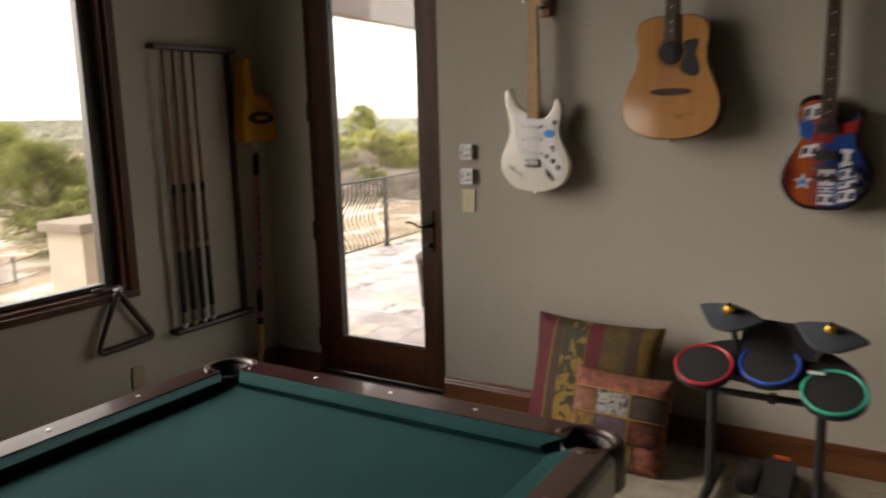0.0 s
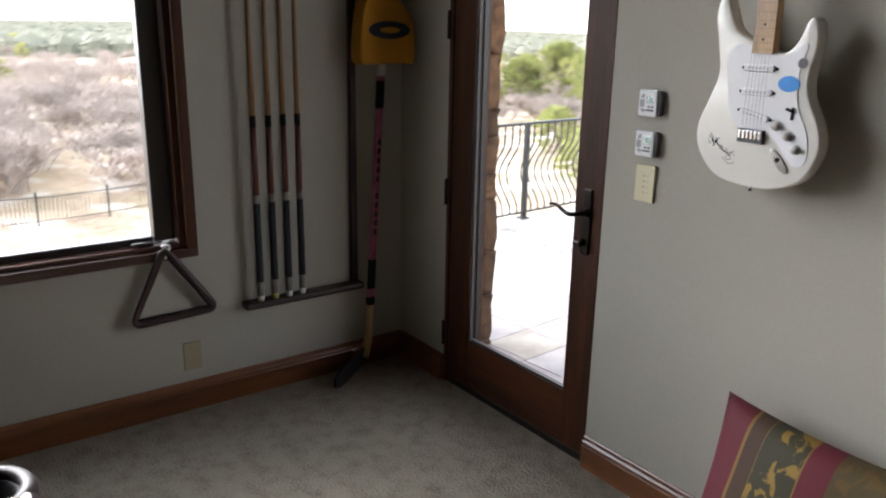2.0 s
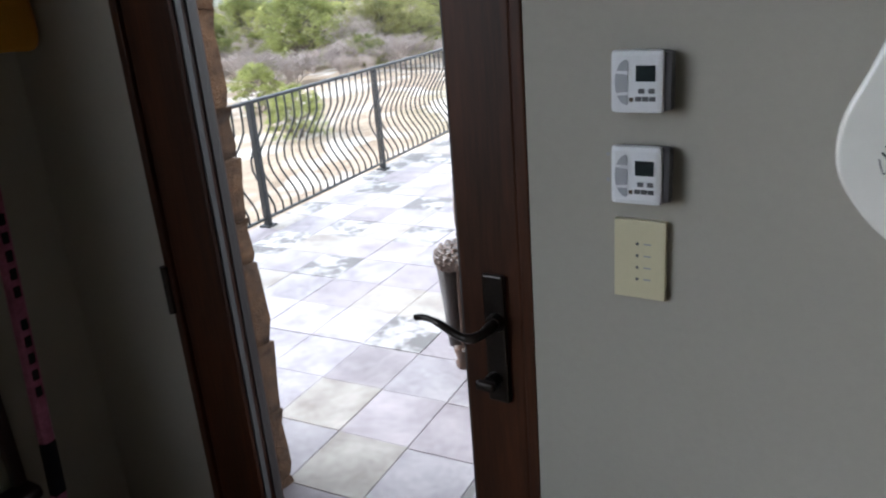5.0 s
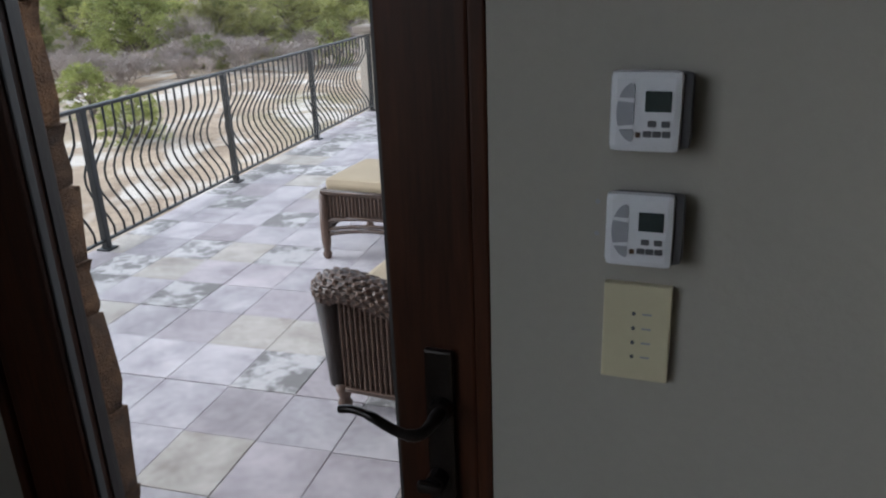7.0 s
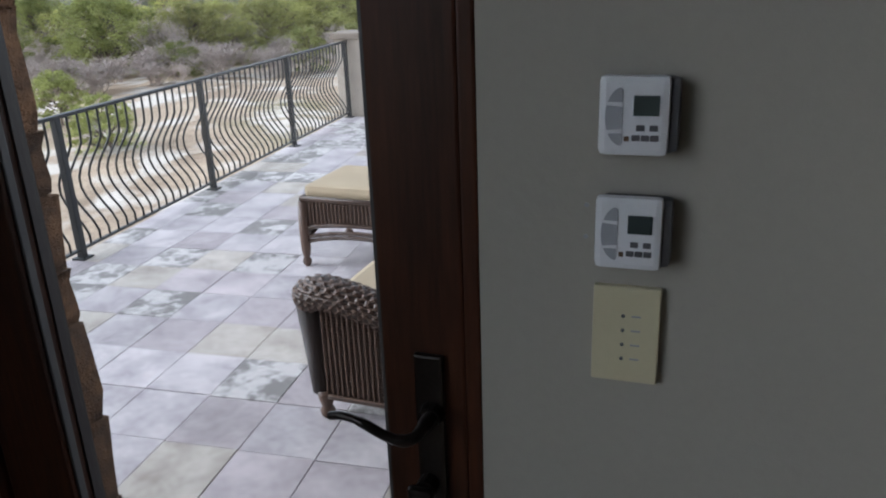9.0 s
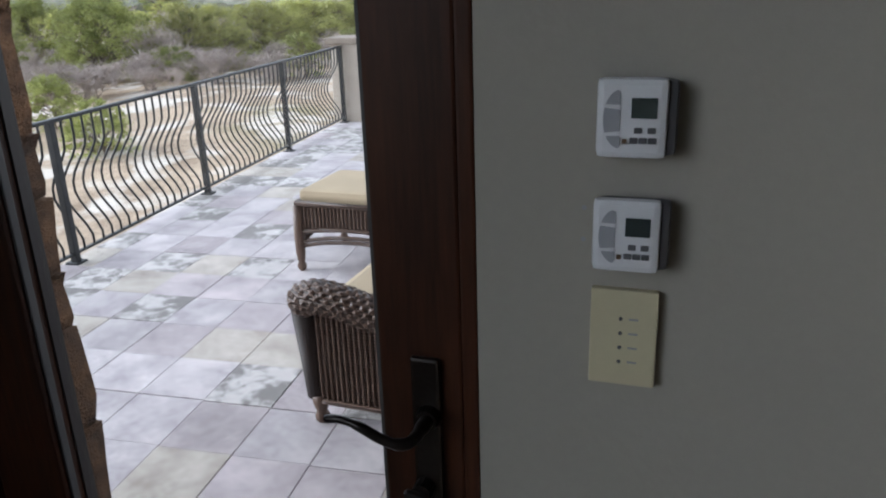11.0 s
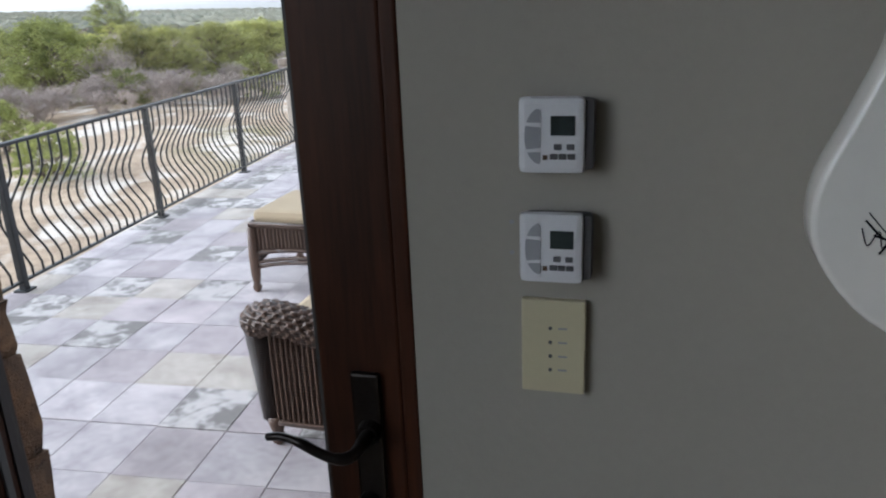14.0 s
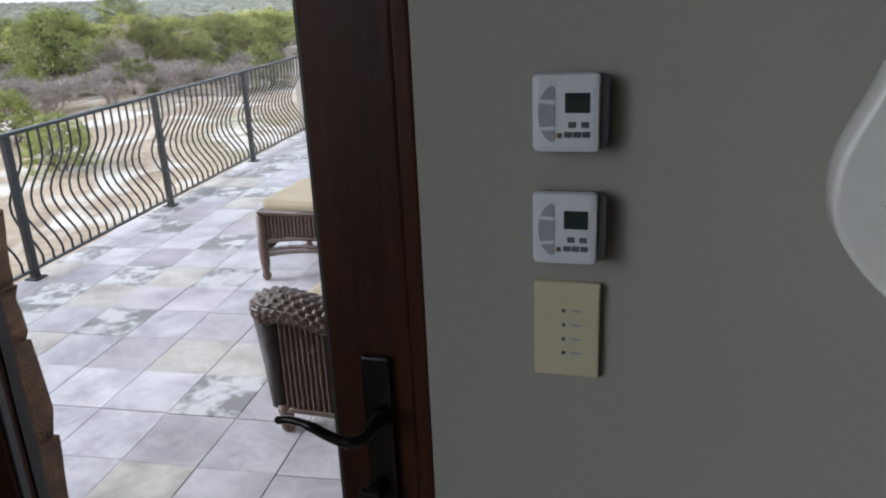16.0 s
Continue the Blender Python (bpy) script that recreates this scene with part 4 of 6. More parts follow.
# thermostats and keypad
def thermostat(z):
    t = thing("thermostat", pose(-1.554, YN, z), "white square thermostat with grey display and buttons", "thermostat", "thermostats")
    # the case juts out right of the face, its shadow included in the width
    part("back_case", box((0.0045, -0.012, 0), (0.075, 0.022, 0.076), 0.008), M_GREYP, t, "dark grey back case, widened to take in its shadow")
    fc = part("face", bx(bmesh.new(), (-0.002, -0.022, 0), (0.069, 0.014, 0.080), 0.007), M_WHITE, t)
    part("display", box((0.010, -0.0292, 0.011), (0.025, 0.002, 0.020), 0.0005), M_LCD, fc, "dark grey liquid-crystal display")
    for k in range(3):
        a0 = radians(100 + 58 * k)
        pts = [(-0.013 + 0.0165 * math.cos(a0 + radians(50) * i / 6), 0.029 * math.sin(a0 + radians(50) * i / 6)) for i in range(7)] + [(-0.0128, 0.027 * math.sin(a0 + radians(48))), (-0.0128, 0.027 * math.sin(a0 + radians(2)))]
        part("program_button", slab(bmesh.new(), pts, -0.0302, -0.0288), M_BUTTON, fc, "curved pale grey button")
    for x, zz in ((0.005, -0.011), (0.018, -0.011), (0.001, -0.021), (0.010, -0.021), (0.019, -0.021)):
        part("small_button", box((x, -0.0295, zz), (0.008, 0.002, 0.006), 0.0008), M_GREYP, fc)
    part("small_button", box((-0.008, -0.0295, -0.022), (0.005, 0.002, 0.005), 0.0008), mat("brown_button_%d" % round(z * 100), (0.10, 0.06, 0.03), 0.5, 0, 0.1, 10, 100, 0), fc, "brown button")
    return t


thermostat(1.3265)
thermostat(1.204)
t = thing("keypad", pose(-1.555, YN, 1.0785), "ivory wall keypad with four small buttons", "wall switch")
pl = part("plate", box((0, -0.005, 0), (0.073, 0.010, 0.116), 0.002), M_IVORY, t)
for i in range(4):
    z = 0.024 - i * 0.0175
    part("button", disc(bmesh.new(), -0.003, z, 0.0022, -0.0112, -0.0098, 10), M_GREYP, pl)
    part("label_bar", box((0.011, -0.0102, z), (0.010, 0.0008, 0.002)), M_BUTTON, pl)
for z in (1.225, 1.189):
    t = thing("anchor_hole", pose(-1.603, YN, z), "small grey screw hole in the painted wall", "screw hole", "screw holes")
    part("plug", disc(bmesh.new(), 0, 0, 0.0026, -0.0008, 0.0004, 10), M_BUTTON, t)
t = thing("nail_hole", pose(-0.944, YN, 0.53), "small grey scuff on the wall", "scuff")
part("scuff", box((0, -0.0006, 0), (0.004, 0.001, 0.026), 0.0003), M_BUTTON, t)


# ---- things on the window wall ----
# pool cue rack with four cues
CX = -2.905
rack = thing("cue_rack", pose(XW, 0, 0), "dark wooden wall rack for pool cues", "cue rack")
part("bottom_bar", box((0.036, 3.066, 0.412), (0.070, 0.558, 0.030), 0.012), M_DARKWOOD, rack)
part("top_bar", box((0.034, 3.070, 1.893), (0.066, 0.550, 0.028), 0.010), M_DARKWOOD, rack)
part("side_post", box((0.014, 3.322, 1.152), (0.026, 0.030, 1.452), 0.006), M_DARKWOOD, rack)
M_SHAFT = wood("pale_maple_shaft", (0.17, 0.088, 0.036), (0.28, 0.160, 0.070), "z", 0.4, 0.1)
M_FORE = wood("red_brown_forearm", (0.05, 0.014, 0.008), (0.12, 0.035, 0.018), "z", 0.3, 0.3)
M_WRAP = mat("black_linen_wrap", (0.012, 0.015, 0.017), 0.75, 0, 0.2, 60, 300, 0.4)
M_RUBBER = mat("white_rubber", (0.66, 0.64, 0.58), 0.6, 0, 0.05, 20, 150, 0)
M_RUBBER_Y = mat("yellowed_rubber", (0.52, 0.50, 0.16), 0.6, 0, 0.05, 20, 150, 0)
M_BUTT = mat("pale_butt_sleeve", (0.21, 0.195, 0.175), 0.35, 0.2, 0.15, 30, 150, 0)


def cue(y, rubber, label):
    t = thing("pool_cue", pose(CX, y, 0.428), label, "pool cue", "cues in the rack")
    for nm, z0, z1, r0, r1, mt, lab in (("bumper", 0.0, 0.024, 0.0125, 0.0145, rubber, "rubber bumper"), ("butt_sleeve", 0.024, 0.085, 0.0148, 0.0146, M_BUTT, "pale butt sleeve"), ("wrap", 0.085, 0.415, 0.0146, 0.0136, M_WRAP, "black wrapped grip"),
                                        ("ring", 0.415, 0.450, 0.0136, 0.0132, M_BUTT, "metal ring"), ("forearm", 0.450, 0.720, 0.0132, 0.0118, M_FORE, "red-brown forearm"), ("joint", 0.720, 0.765, 0.0122, 0.0120, M_INK, "black joint collar"),
                                        ("shaft", 0.765, 1.455, 0.0115, 0.0066, M_SHAFT, "pale maple shaft")):
        part(nm, rod(bmesh.new(), (0, 0, z0), (0, 0, z1), r0, r1, 14), mt, t, lab, True)
    return t


for y, rb in ((2.858, M_RUBBER), (2.923, M_RUBBER_Y), (2.986, M_RUBBER), (3.048, M_RUBBER)):
    cue(y, rb, "two-piece pool cue with %s rubber bumper in the rack" % ("yellowed" if rb is M_RUBBER_Y else "white"))

# ball triangle hanging from a hook
tri = thing("ball_triangle", pose(-2.925, 2.50, 0.42), "dark wooden pool ball triangle hanging from a hook", "ball rack")
c = [(0, -0.155, 0.0), (0, 0.170, 0.010), (0, -0.016, 0.285)]
pts = []
for i in range(3):
    a, b, d = Vector(c[i - 1]), Vector(c[i]), Vector(c[(i + 1) % 3])
    p, q = b + (a - b).normalized() * 0.035, b + (d - b).normalized() * 0.035
    pts += [p.lerp(q, 0) * 1.0] + [(1 - s) ** 2 * p + 2 * s * (1 - s) * b + s * s * q for s in (0.25, 0.5, 0.75)] + [q]
part("frame", tube(bmesh.new(), pts, 0.011, 8, True, 1.6), M_DARKWOOD, tri, "", True)
hk = thing("wall_hook", pose(-2.935, 2.490, 0.705), "small white plastic hook with a tie", "hook")
part("tie", tube(bmesh.new(), spline([(0.012, -0.014, 0.006), (0.016, 0.004, 0.014), (0.014, 0.016, 0.004), (0.012, 0.006, -0.02), (0.010, -0.004, -0.042)], 5, False), 0.0055, 8), M_WHITE, hk, "", True)
part("hook", box((-0.008, 0, 0.004), (0.024, 0.016, 0.012), 0.003), M_WHITE, hk)

# hockey stick with a foam finger on its top
M_PINK = mat("worn_pink_tape", (0.36, 0.11, 0.19), 0.7, 0, 0.3, 30, 120, 0.2)
M_ASH = wood("pale_ash_wood", (0.32, 0.19, 0.07), (0.50, 0.32, 0.14), "z", 0.6, 0)
stick = thing("hockey_stick", pose(-2.855, 3.333, 0), "pink hockey stick with black markings leaning in the corner", "hockey stick")


def on_stick(z):
    return Vector((-0.01 * z, (z - 0.20) * 0.066 + 0.015, z))


def stick_part(name, z0, z1, w, d, mt, label="", parent=stick):
    a, b = on_stick(z0), on_stick(z1)
    m = Matrix.Translation((a + b) / 2) @ (b - a).to_track_quat("Z", "Y").to_matrix().to_4x4()
    return part(name, bx(bmesh.new(), (0, 0, 0), (d, w, (b - a).length), min(w, d) * 0.22, m), mt, parent, label)


sh = stick_part("shaft", 0.36, 1.34, 0.030, 0.022, M_PINK)
stick_part("grip", 1.335, 1.50, 0.031, 0.023, mat("white_tape", (0.60, 0.58, 0.55), 0.8, 0, 0.1, 30, 150, 0.3), "white taped end")
stick_part("tape", 0.325, 0.365, 0.034, 0.027, M_INK, "black tape band")
bm = bmesh.new()
tube(bm, [on_stick(0.33), on_stick(0.22), on_stick(0.15) + Vector((0, -0.004, 0)), Vector((0.0, -0.018, 0.085))], [0.015, 0.016, 0.020, 0.026], 10, False, 0.6)
part("lower_shaft", bm, M_ASH, stick, "pale bare wood", True)
for z0, z1 in ((1.20, 1.32), (1.045, 1.075), (1.005, 1.035), (0.965, 0.995), (0.925, 0.955), (0.885, 0.915), (0.81, 0.84), (0.77, 0.80), (0.73, 0.76), (0.69, 0.72), (0.65, 0.68), (0.40, 0.54)):
    stick_part("marking_bar", z0, z1, 0.022 if z1 - z0 < 0.1 else 0.0315, 0.0235, M_INK, "", sh)
bm = bmesh.new()
blade = [Vector((0.0, -0.012, 0.10)), Vector((0.012, -0.05, 0.072)), Vector((0.045, -0.12, 0.052)), Vector((0.085, -0.19, 0.042)), Vector((0.100, -0.218, 0.038))]
ringv = []
for i, p in enumerate(blade):
    hh = (0.030, 0.036, 0.036, 0.034, 0.018)[i]
    ringv.append([bm.verts.new(p + Vector((0.006 * s, 0.003 * s, hh * u))) for s, u in ((-1, -1), (1, -1), (1, 1), (-1, 1))])
for a, b in zip(ringv, ringv[1:]):
    for j in range(4):
        bm.faces.new((a[j], a[(j + 1) % 4], b[(j + 1) % 4], b[j]))
bm.faces.new(ringv[0][::-1])
bm.faces.new(ringv[-1])
bmesh.ops.recalc_face_normals(bm, faces=bm.faces[:])
part("blade", bm, M_LEATHER, stick, "black taped blade")

M_FOAM = mat("yellow_foam", (0.45, 0.205, 0.010), 0.9, 0, 0.08, 8, 200, 0.4)
fh = thing("foam_finger", pose(-2.868, 3.435, 1.395), "yellow foam pointing finger with a dark oval badge", "foam finger")
o = spline([(-0.128, 0.0), (-0.130, 0.10), (-0.118, 0.20), (-0.100, 0.255), (-0.096, 0.36), (-0.088, 0.445), (-0.062, 0.452), (-0.046, 0.435), (-0.042, 0.34), (-0.030, 0.272), (0.020, 0.262), (0.075, 0.230), (0.120, 0.180), (0.134, 0.10), (0.130, 0.0), (0.06, -0.006), (-0.06, -0.006)], 5)
fb = part("hand", slab(bmesh.new(), [(v[0], v[1]) for v in o], -0.045, 0.045, 0.010), M_FOAM, fh, "", True)
fb.matrix_basis = pose(0, 0, 0, 0, 0, 90)
bd = part("badge", disc(bmesh.new(), 0.004, 0.130, 0.036, -0.0475, -0.0455, 28, 2.8), mat("dark_blue_print", (0.012, 0.018, 0.035), 0.7, 0, 0.1, 20, 90, 0), fb, "dark oval badge")
part("badge_mark", disc(bmesh.new(), 0.004, 0.130, 0.012, -0.049, -0.0478, 24, 4.0), M_FOAM, bd)

outlet = thing("wall_outlet", pose(XW, 2.572, 0.232), "ivory wall outlet with two sockets", "outlet")
op = part("plate", box((0.004, 0, 0), (0.008, 0.072, 0.118), 0.002), M_TAN, outlet)
for z in (-0.024, 0.024):
    part("socket", box((0.009, 0, z), (0.003, 0.034, 0.028), 0.001), M_TAN, op)


# ---- cushions and drum set on the carpet ----
def pillow_point(w, h, d, seed, u, v, lift=0.0, s=-1):
    """A point of a stuffed square in x and z, u and v from -1 to 1, on its front (s = -1) or back."""
    r = random.Random(seed)
    ph = [r.uniform(0, 6) for _ in range(3)]
    t = d / 2 * max(0.0, (1 - u ** 4) * (1 - v ** 4)) ** 0.6 * (1 + 0.08 * math.sin(3 * u + ph[0]) + 0.08 * math.sin(4 * v + ph[1]) + 0.05 * math.sin(9 * u * v + ph[2]))
    return Vector((u * w / 2 * (1 - 0.063 * (1 - v * v) * abs(u) ** 4), s * (t + lift), v * h / 2 * (1 - 0.063 * (1 - u * u) * abs(v) ** 4)))


def pillow_mesh(w, h, d, seed, seg=22):
    """A stuffed square with pinched corners, in x and z, centred."""
    bm = bmesh.new()
    grid = {}
    for s in (-1, 1):
        for i in range(seg + 1):
            for j in range(seg + 1):
                if s == 1 and (i in (0, seg) or j in (0, seg)):
                    continue
                grid[s, i, j] = bm.verts.new(pillow_point(w, h, d, seed, 2 * i / seg - 1, 2 * j / seg - 1, 0.0, s))
    gv = lambda s, i, j: grid.get((s, i, j)) or grid[-1, i, j]
    for s in (-1, 1):
        for i in range(seg):
            for j in range(seg):
                q = [gv(s, i, j), gv(s, i + 1, j), gv(s, i + 1, j + 1), gv(s, i, j + 1)]
                bm.faces.new(q if s == -1 else q[::-1])
    return bm


M_STRIPE = ramp_mat("crimson_gold_tapestry", [(0.0, (0.099, 0.006, 0.014)), (0.17, (0.186, 0.099, 0.015)), (0.185, (0.053, 0.025, 0.011)), (0.26, (0.223, 0.136, 0.019)), (0.45, (0.186, 0.099, 0.015)), (0.46, (0.105, 0.006, 0.014)), (0.57, (0.099, 0.059, 0.011)),
                                                (0.76, (0.053, 0.022, 0.011)), (0.85, (0.167, 0.093, 0.014))], "X", 0.75, 0.605, 0.5, 0.0, 60, 0, 0.3, True)


def tapestry(m):
    """Dark leafy figures on the gold band only."""
    n, l = m.node_tree.nodes, m.node_tree.links
    b = n["Principled BSDF"]
    old = b.inputs["Base Color"].links[0].from_socket
    tc, sep, nz, r1, win_r, mul, mx = n.new("ShaderNodeTexCoord"), n.new("ShaderNodeSeparateXYZ"), n.new("ShaderNodeTexNoise"), n.new("ShaderNodeValToRGB"), n.new("ShaderNodeValToRGB"), n.new("ShaderNodeMath"), n.new("ShaderNodeMix")
    l.new(tc.outputs["Object"], sep.inputs[0])
    l.new(tc.outputs["Object"], nz.inputs["Vector"])
    nz.inputs["Scale"].default_value, nz.inputs["Detail"].default_value, nz.inputs["Distortion"].default_value = 13, 5, 1.2
    r1.color_ramp.elements[0].position, r1.color_ramp.elements[1].position = 0.46, 0.50
    l.new(nz.outputs["Fac"], r1.inputs["Fac"])
    mr = n.new("ShaderNodeMapRange")
    mr.inputs["From Min"].default_value, mr.inputs["From Max"].default_value = -0.3, 0.3
    l.new(sep.outputs["X"], mr.inputs["Value"])
    cr = win_r.color_ramp
    cr.interpolation = "CONSTANT"
    for _ in range(3):
        cr.elements.new(0.5)
    for e, (p, v) in zip(cr.elements, ((0.0, 0.0), (0.26, 1.0), (0.45, 0.0), (0.57, 0.45), (0.76, 0.3))):
        e.position, e.color = p, (v, v, v, 1)
    l.new(mr.outputs[0], win_r.inputs["Fac"])
    mul.operation = "MULTIPLY"
    l.new(r1.outputs["Color"], mul.inputs[0])
    l.new(win_r.outputs["Color"], mul.inputs[1])
    mx.data_type = "RGBA"
    mx.inputs["B"].default_value = (0.035, 0.030, 0.012, 1)
    l.new(mul.outputs[0], mx.inputs["Factor"])
    l.new(old, mx.inputs["A"])
    l.new(mx.outputs["Result"], b.inputs["Base Color"])


tapestry(M_STRIPE)


t = thing("cushion", pose(-0.825, 3.395, 0.278, -17, 1.5, 0), "large crimson and gold tapestry cushion leaning on the wall", "cushion")
part("cover", pillow_mesh(0.605, 0.60, 0.15, 3), M_STRIPE, t, "", True)
t = thing("cushion", pose(-0.645, 3.235, 0.196, -22, 3, 4), "smaller patchwork cushion in rust, cream and lavender", "cushion")
M_PAISLEY = mat("rust_paisley_cotton", (0.26, 0.085, 0.045), 0.85, 0, 0.2, 32, 150, 0.3, second=(0.045, 0.020, 0.024), grain=1.2)
cover = part("cover", pillow_mesh(0.44, 0.42, 0.15, 8), M_PAISLEY, t, "rust and plum paisley cover", True)


def sewn_patch(u0, u1, v0, v1, material, label, n=8):
    """A thin cloth patch that follows the front of the cover."""
    bm = bmesh.new()
    rows = [[bm.verts.new(pillow_point(0.44, 0.42, 0.15, 8, u0 + (u1 - u0) * i / n, v0 + (v1 - v0) * j / n, 0.0022)) for j in range(n + 1)] for i in range(n + 1)]
    for i in range(n):
        for j in range(n):
            bm.faces.new((rows[i][j], rows[i + 1][j], rows[i + 1][j + 1], rows[i][j + 1]))
    bmesh.ops.solidify(bm, geom=bm.faces[:], thickness=0.0016)
    part("patch", bm, material, cover, label, True)


M_PINKC = mat("pink_cotton", (0.40, 0.20, 0.16), 0.85, 0, 0.2, 24, 150, 0.3, second=(0.27, 0.10, 0.05))
M_DOTC = mat("white_dotted_cotton", (0.50, 0.51, 0.49), 0.85, 0, 0.05, 60, 160, 0.3, second=(0.13, 0.10, 0.10))
M_DOTC.node_tree.nodes["Color Ramp"].color_ramp.elements[0].position = 0.62
M_DOTC.node_tree.nodes["Color Ramp"].color_ramp.elements[1].position = 0.68
M_GREYC = mat("grey_brown_cotton", (0.16, 0.12, 0.10), 0.85, 0, 0.2, 24, 150, 0.3)
M_LAVC = mat("lavender_cotton", (0.17, 0.125, 0.165), 0.85, 0, 0.2, 24, 150, 0.3)
M_OCHREC = mat("ochre_figured_cotton", (0.30, 0.19, 0.055), 0.85, 0, 0.2, 40, 150, 0.3, second=(0.09, 0.03, 0.016), grain=1.2)
for u0, u1, v0, v1, mt, lab in ((-0.93, -0.44, 0.10, 0.56, M_PINKC, "pink patch"), (-0.40, 0.24, 0.10, 0.56, M_DOTC, "white dotted patch"), (0.28, 0.93, 0.10, 0.56, M_GREYC, "grey-brown patch"),
                                (-0.93, -0.44, -0.42, 0.06, M_OCHREC, "ochre patch"), (-0.40, 0.24, -0.36, 0.06, M_LAVC, "lavender patch"), (0.28, 0.93, -0.42, 0.06, M_PAISLEY, ""),
                                (-0.93, -0.2, -0.93, -0.46, M_PAISLEY, ""), (-0.16, 0.42, -0.90, -0.42, M_OCHREC, "ochre patch")):
    sewn_patch(u0, u1, v0, v1, mt, lab)
M_PIPING = mat("gold_piping", (0.33, 0.20, 0.04), 0.6, 0, 0.1, 30, 150, 0.2)
for a, b in (((-0.95, 0.58), (0.95, 0.58)), ((-0.95, 0.08), (0.95, 0.08)), ((-0.42, -0.44), (-0.42, 0.58)), ((0.26, -0.44), (0.26, 0.58))):
    part("piping", tube(bmesh.new(), [pillow_point(0.44, 0.42, 0.15, 8, a[0] + (b[0] - a[0]) * i / 20, a[1] + (b[1] - a[1]) * i / 20, 0.001) for i in range(21)], 0.0028, 6), M_PIPING, cover, "gold piping", True)

drum = thing("drum_controller", pose(-0.045, 3.06, 0), "black toy electronic drum set with coloured pad rims", "drum set")
M_PADRUB = mat("black_drum_rubber", (0.011, 0.012, 0.013), 0.7, 0, 0.15, 30, 200, 0.15)
for x, y, z, col, nm in ((-0.212, -0.005, 0.562, (0.42, 0.025, 0.045), "red"), (0.010, 0.055, 0.578, (0.02, 0.09, 0.52), "blue"), (0.232, -0.030, 0.535, (0.01, 0.34, 0.24), "green")):
    m = Matrix.Translation((x, y, z)) @ pose(0, 0, 0, 28, 0, 0)
    pd = part("pad", lathe(bmesh.new(), [(0.085, -0.045), (0.105, -0.030), (0.108, -0.004), (0.104, 0.0), (0.09, 0.002), (0.02, 0.005)], 36, m), M_PADRUB, drum, "black rubber drum pad", True)
    part("rim", tube(bmesh.new(), [m @ Vector((0.101 * math.cos(6.2832 * i / 40), 0.101 * math.sin(6.2832 * i / 40), 0.001)) for i in range(40)], 0.0065, 8, True), mat(nm + "_rim_plastic", col, 0.35, 0, 0.1, 20, 90, 0), pd, nm + " plastic rim", True)
body = bmesh.new()
mm = Matrix.Translation((0.01, 0.06, 0.575)) @ pose(0, 0, 0, 28, 0, 0)
o = spline([(-0.30, -0.10), (-0.31, 0.02), (-0.20, 0.11), (0.0, 0.15), (0.20, 0.11), (0.31, 0.0), (0.30, -0.12), (0.17, -0.07), (0.10, -0.06), (0.0, -0.075), (-0.10, -0.06), (-0.16, -0.06)], 5)
vs = [body.verts.new(mm @ Vector((v[0], v[1], -0.018))) for v in o]
f = body.faces.new(vs)
r = bmesh.ops.extrude_face_region(body, geom=[f])
bmesh.ops.translate(body, vec=mm.to_3x3() @ Vector((0, 0, -0.035)), verts=[v for v in r["geom"] if isinstance(v, bmesh.types.BMVert)])
bmesh.ops.recalc_face_normals(body, faces=body.faces[:])
part("console", body, M_BLACK, drum, "black plastic console")
part("back_panel", bx(bmesh.new(), (0, 0, 0), (0.30, 0.012, 0.13), 0.005, Matrix.Translation((0.045, 0.135, 0.655)) @ pose(0, 0, 0, -28, 3, 0)), M_BLACK, drum, "black plastic back panel")
part("tag", box((0.168, 0.028, 0.577), (0.055, 0.03, 0.003), 0.001), M_WHITE, drum, "white paper tag")
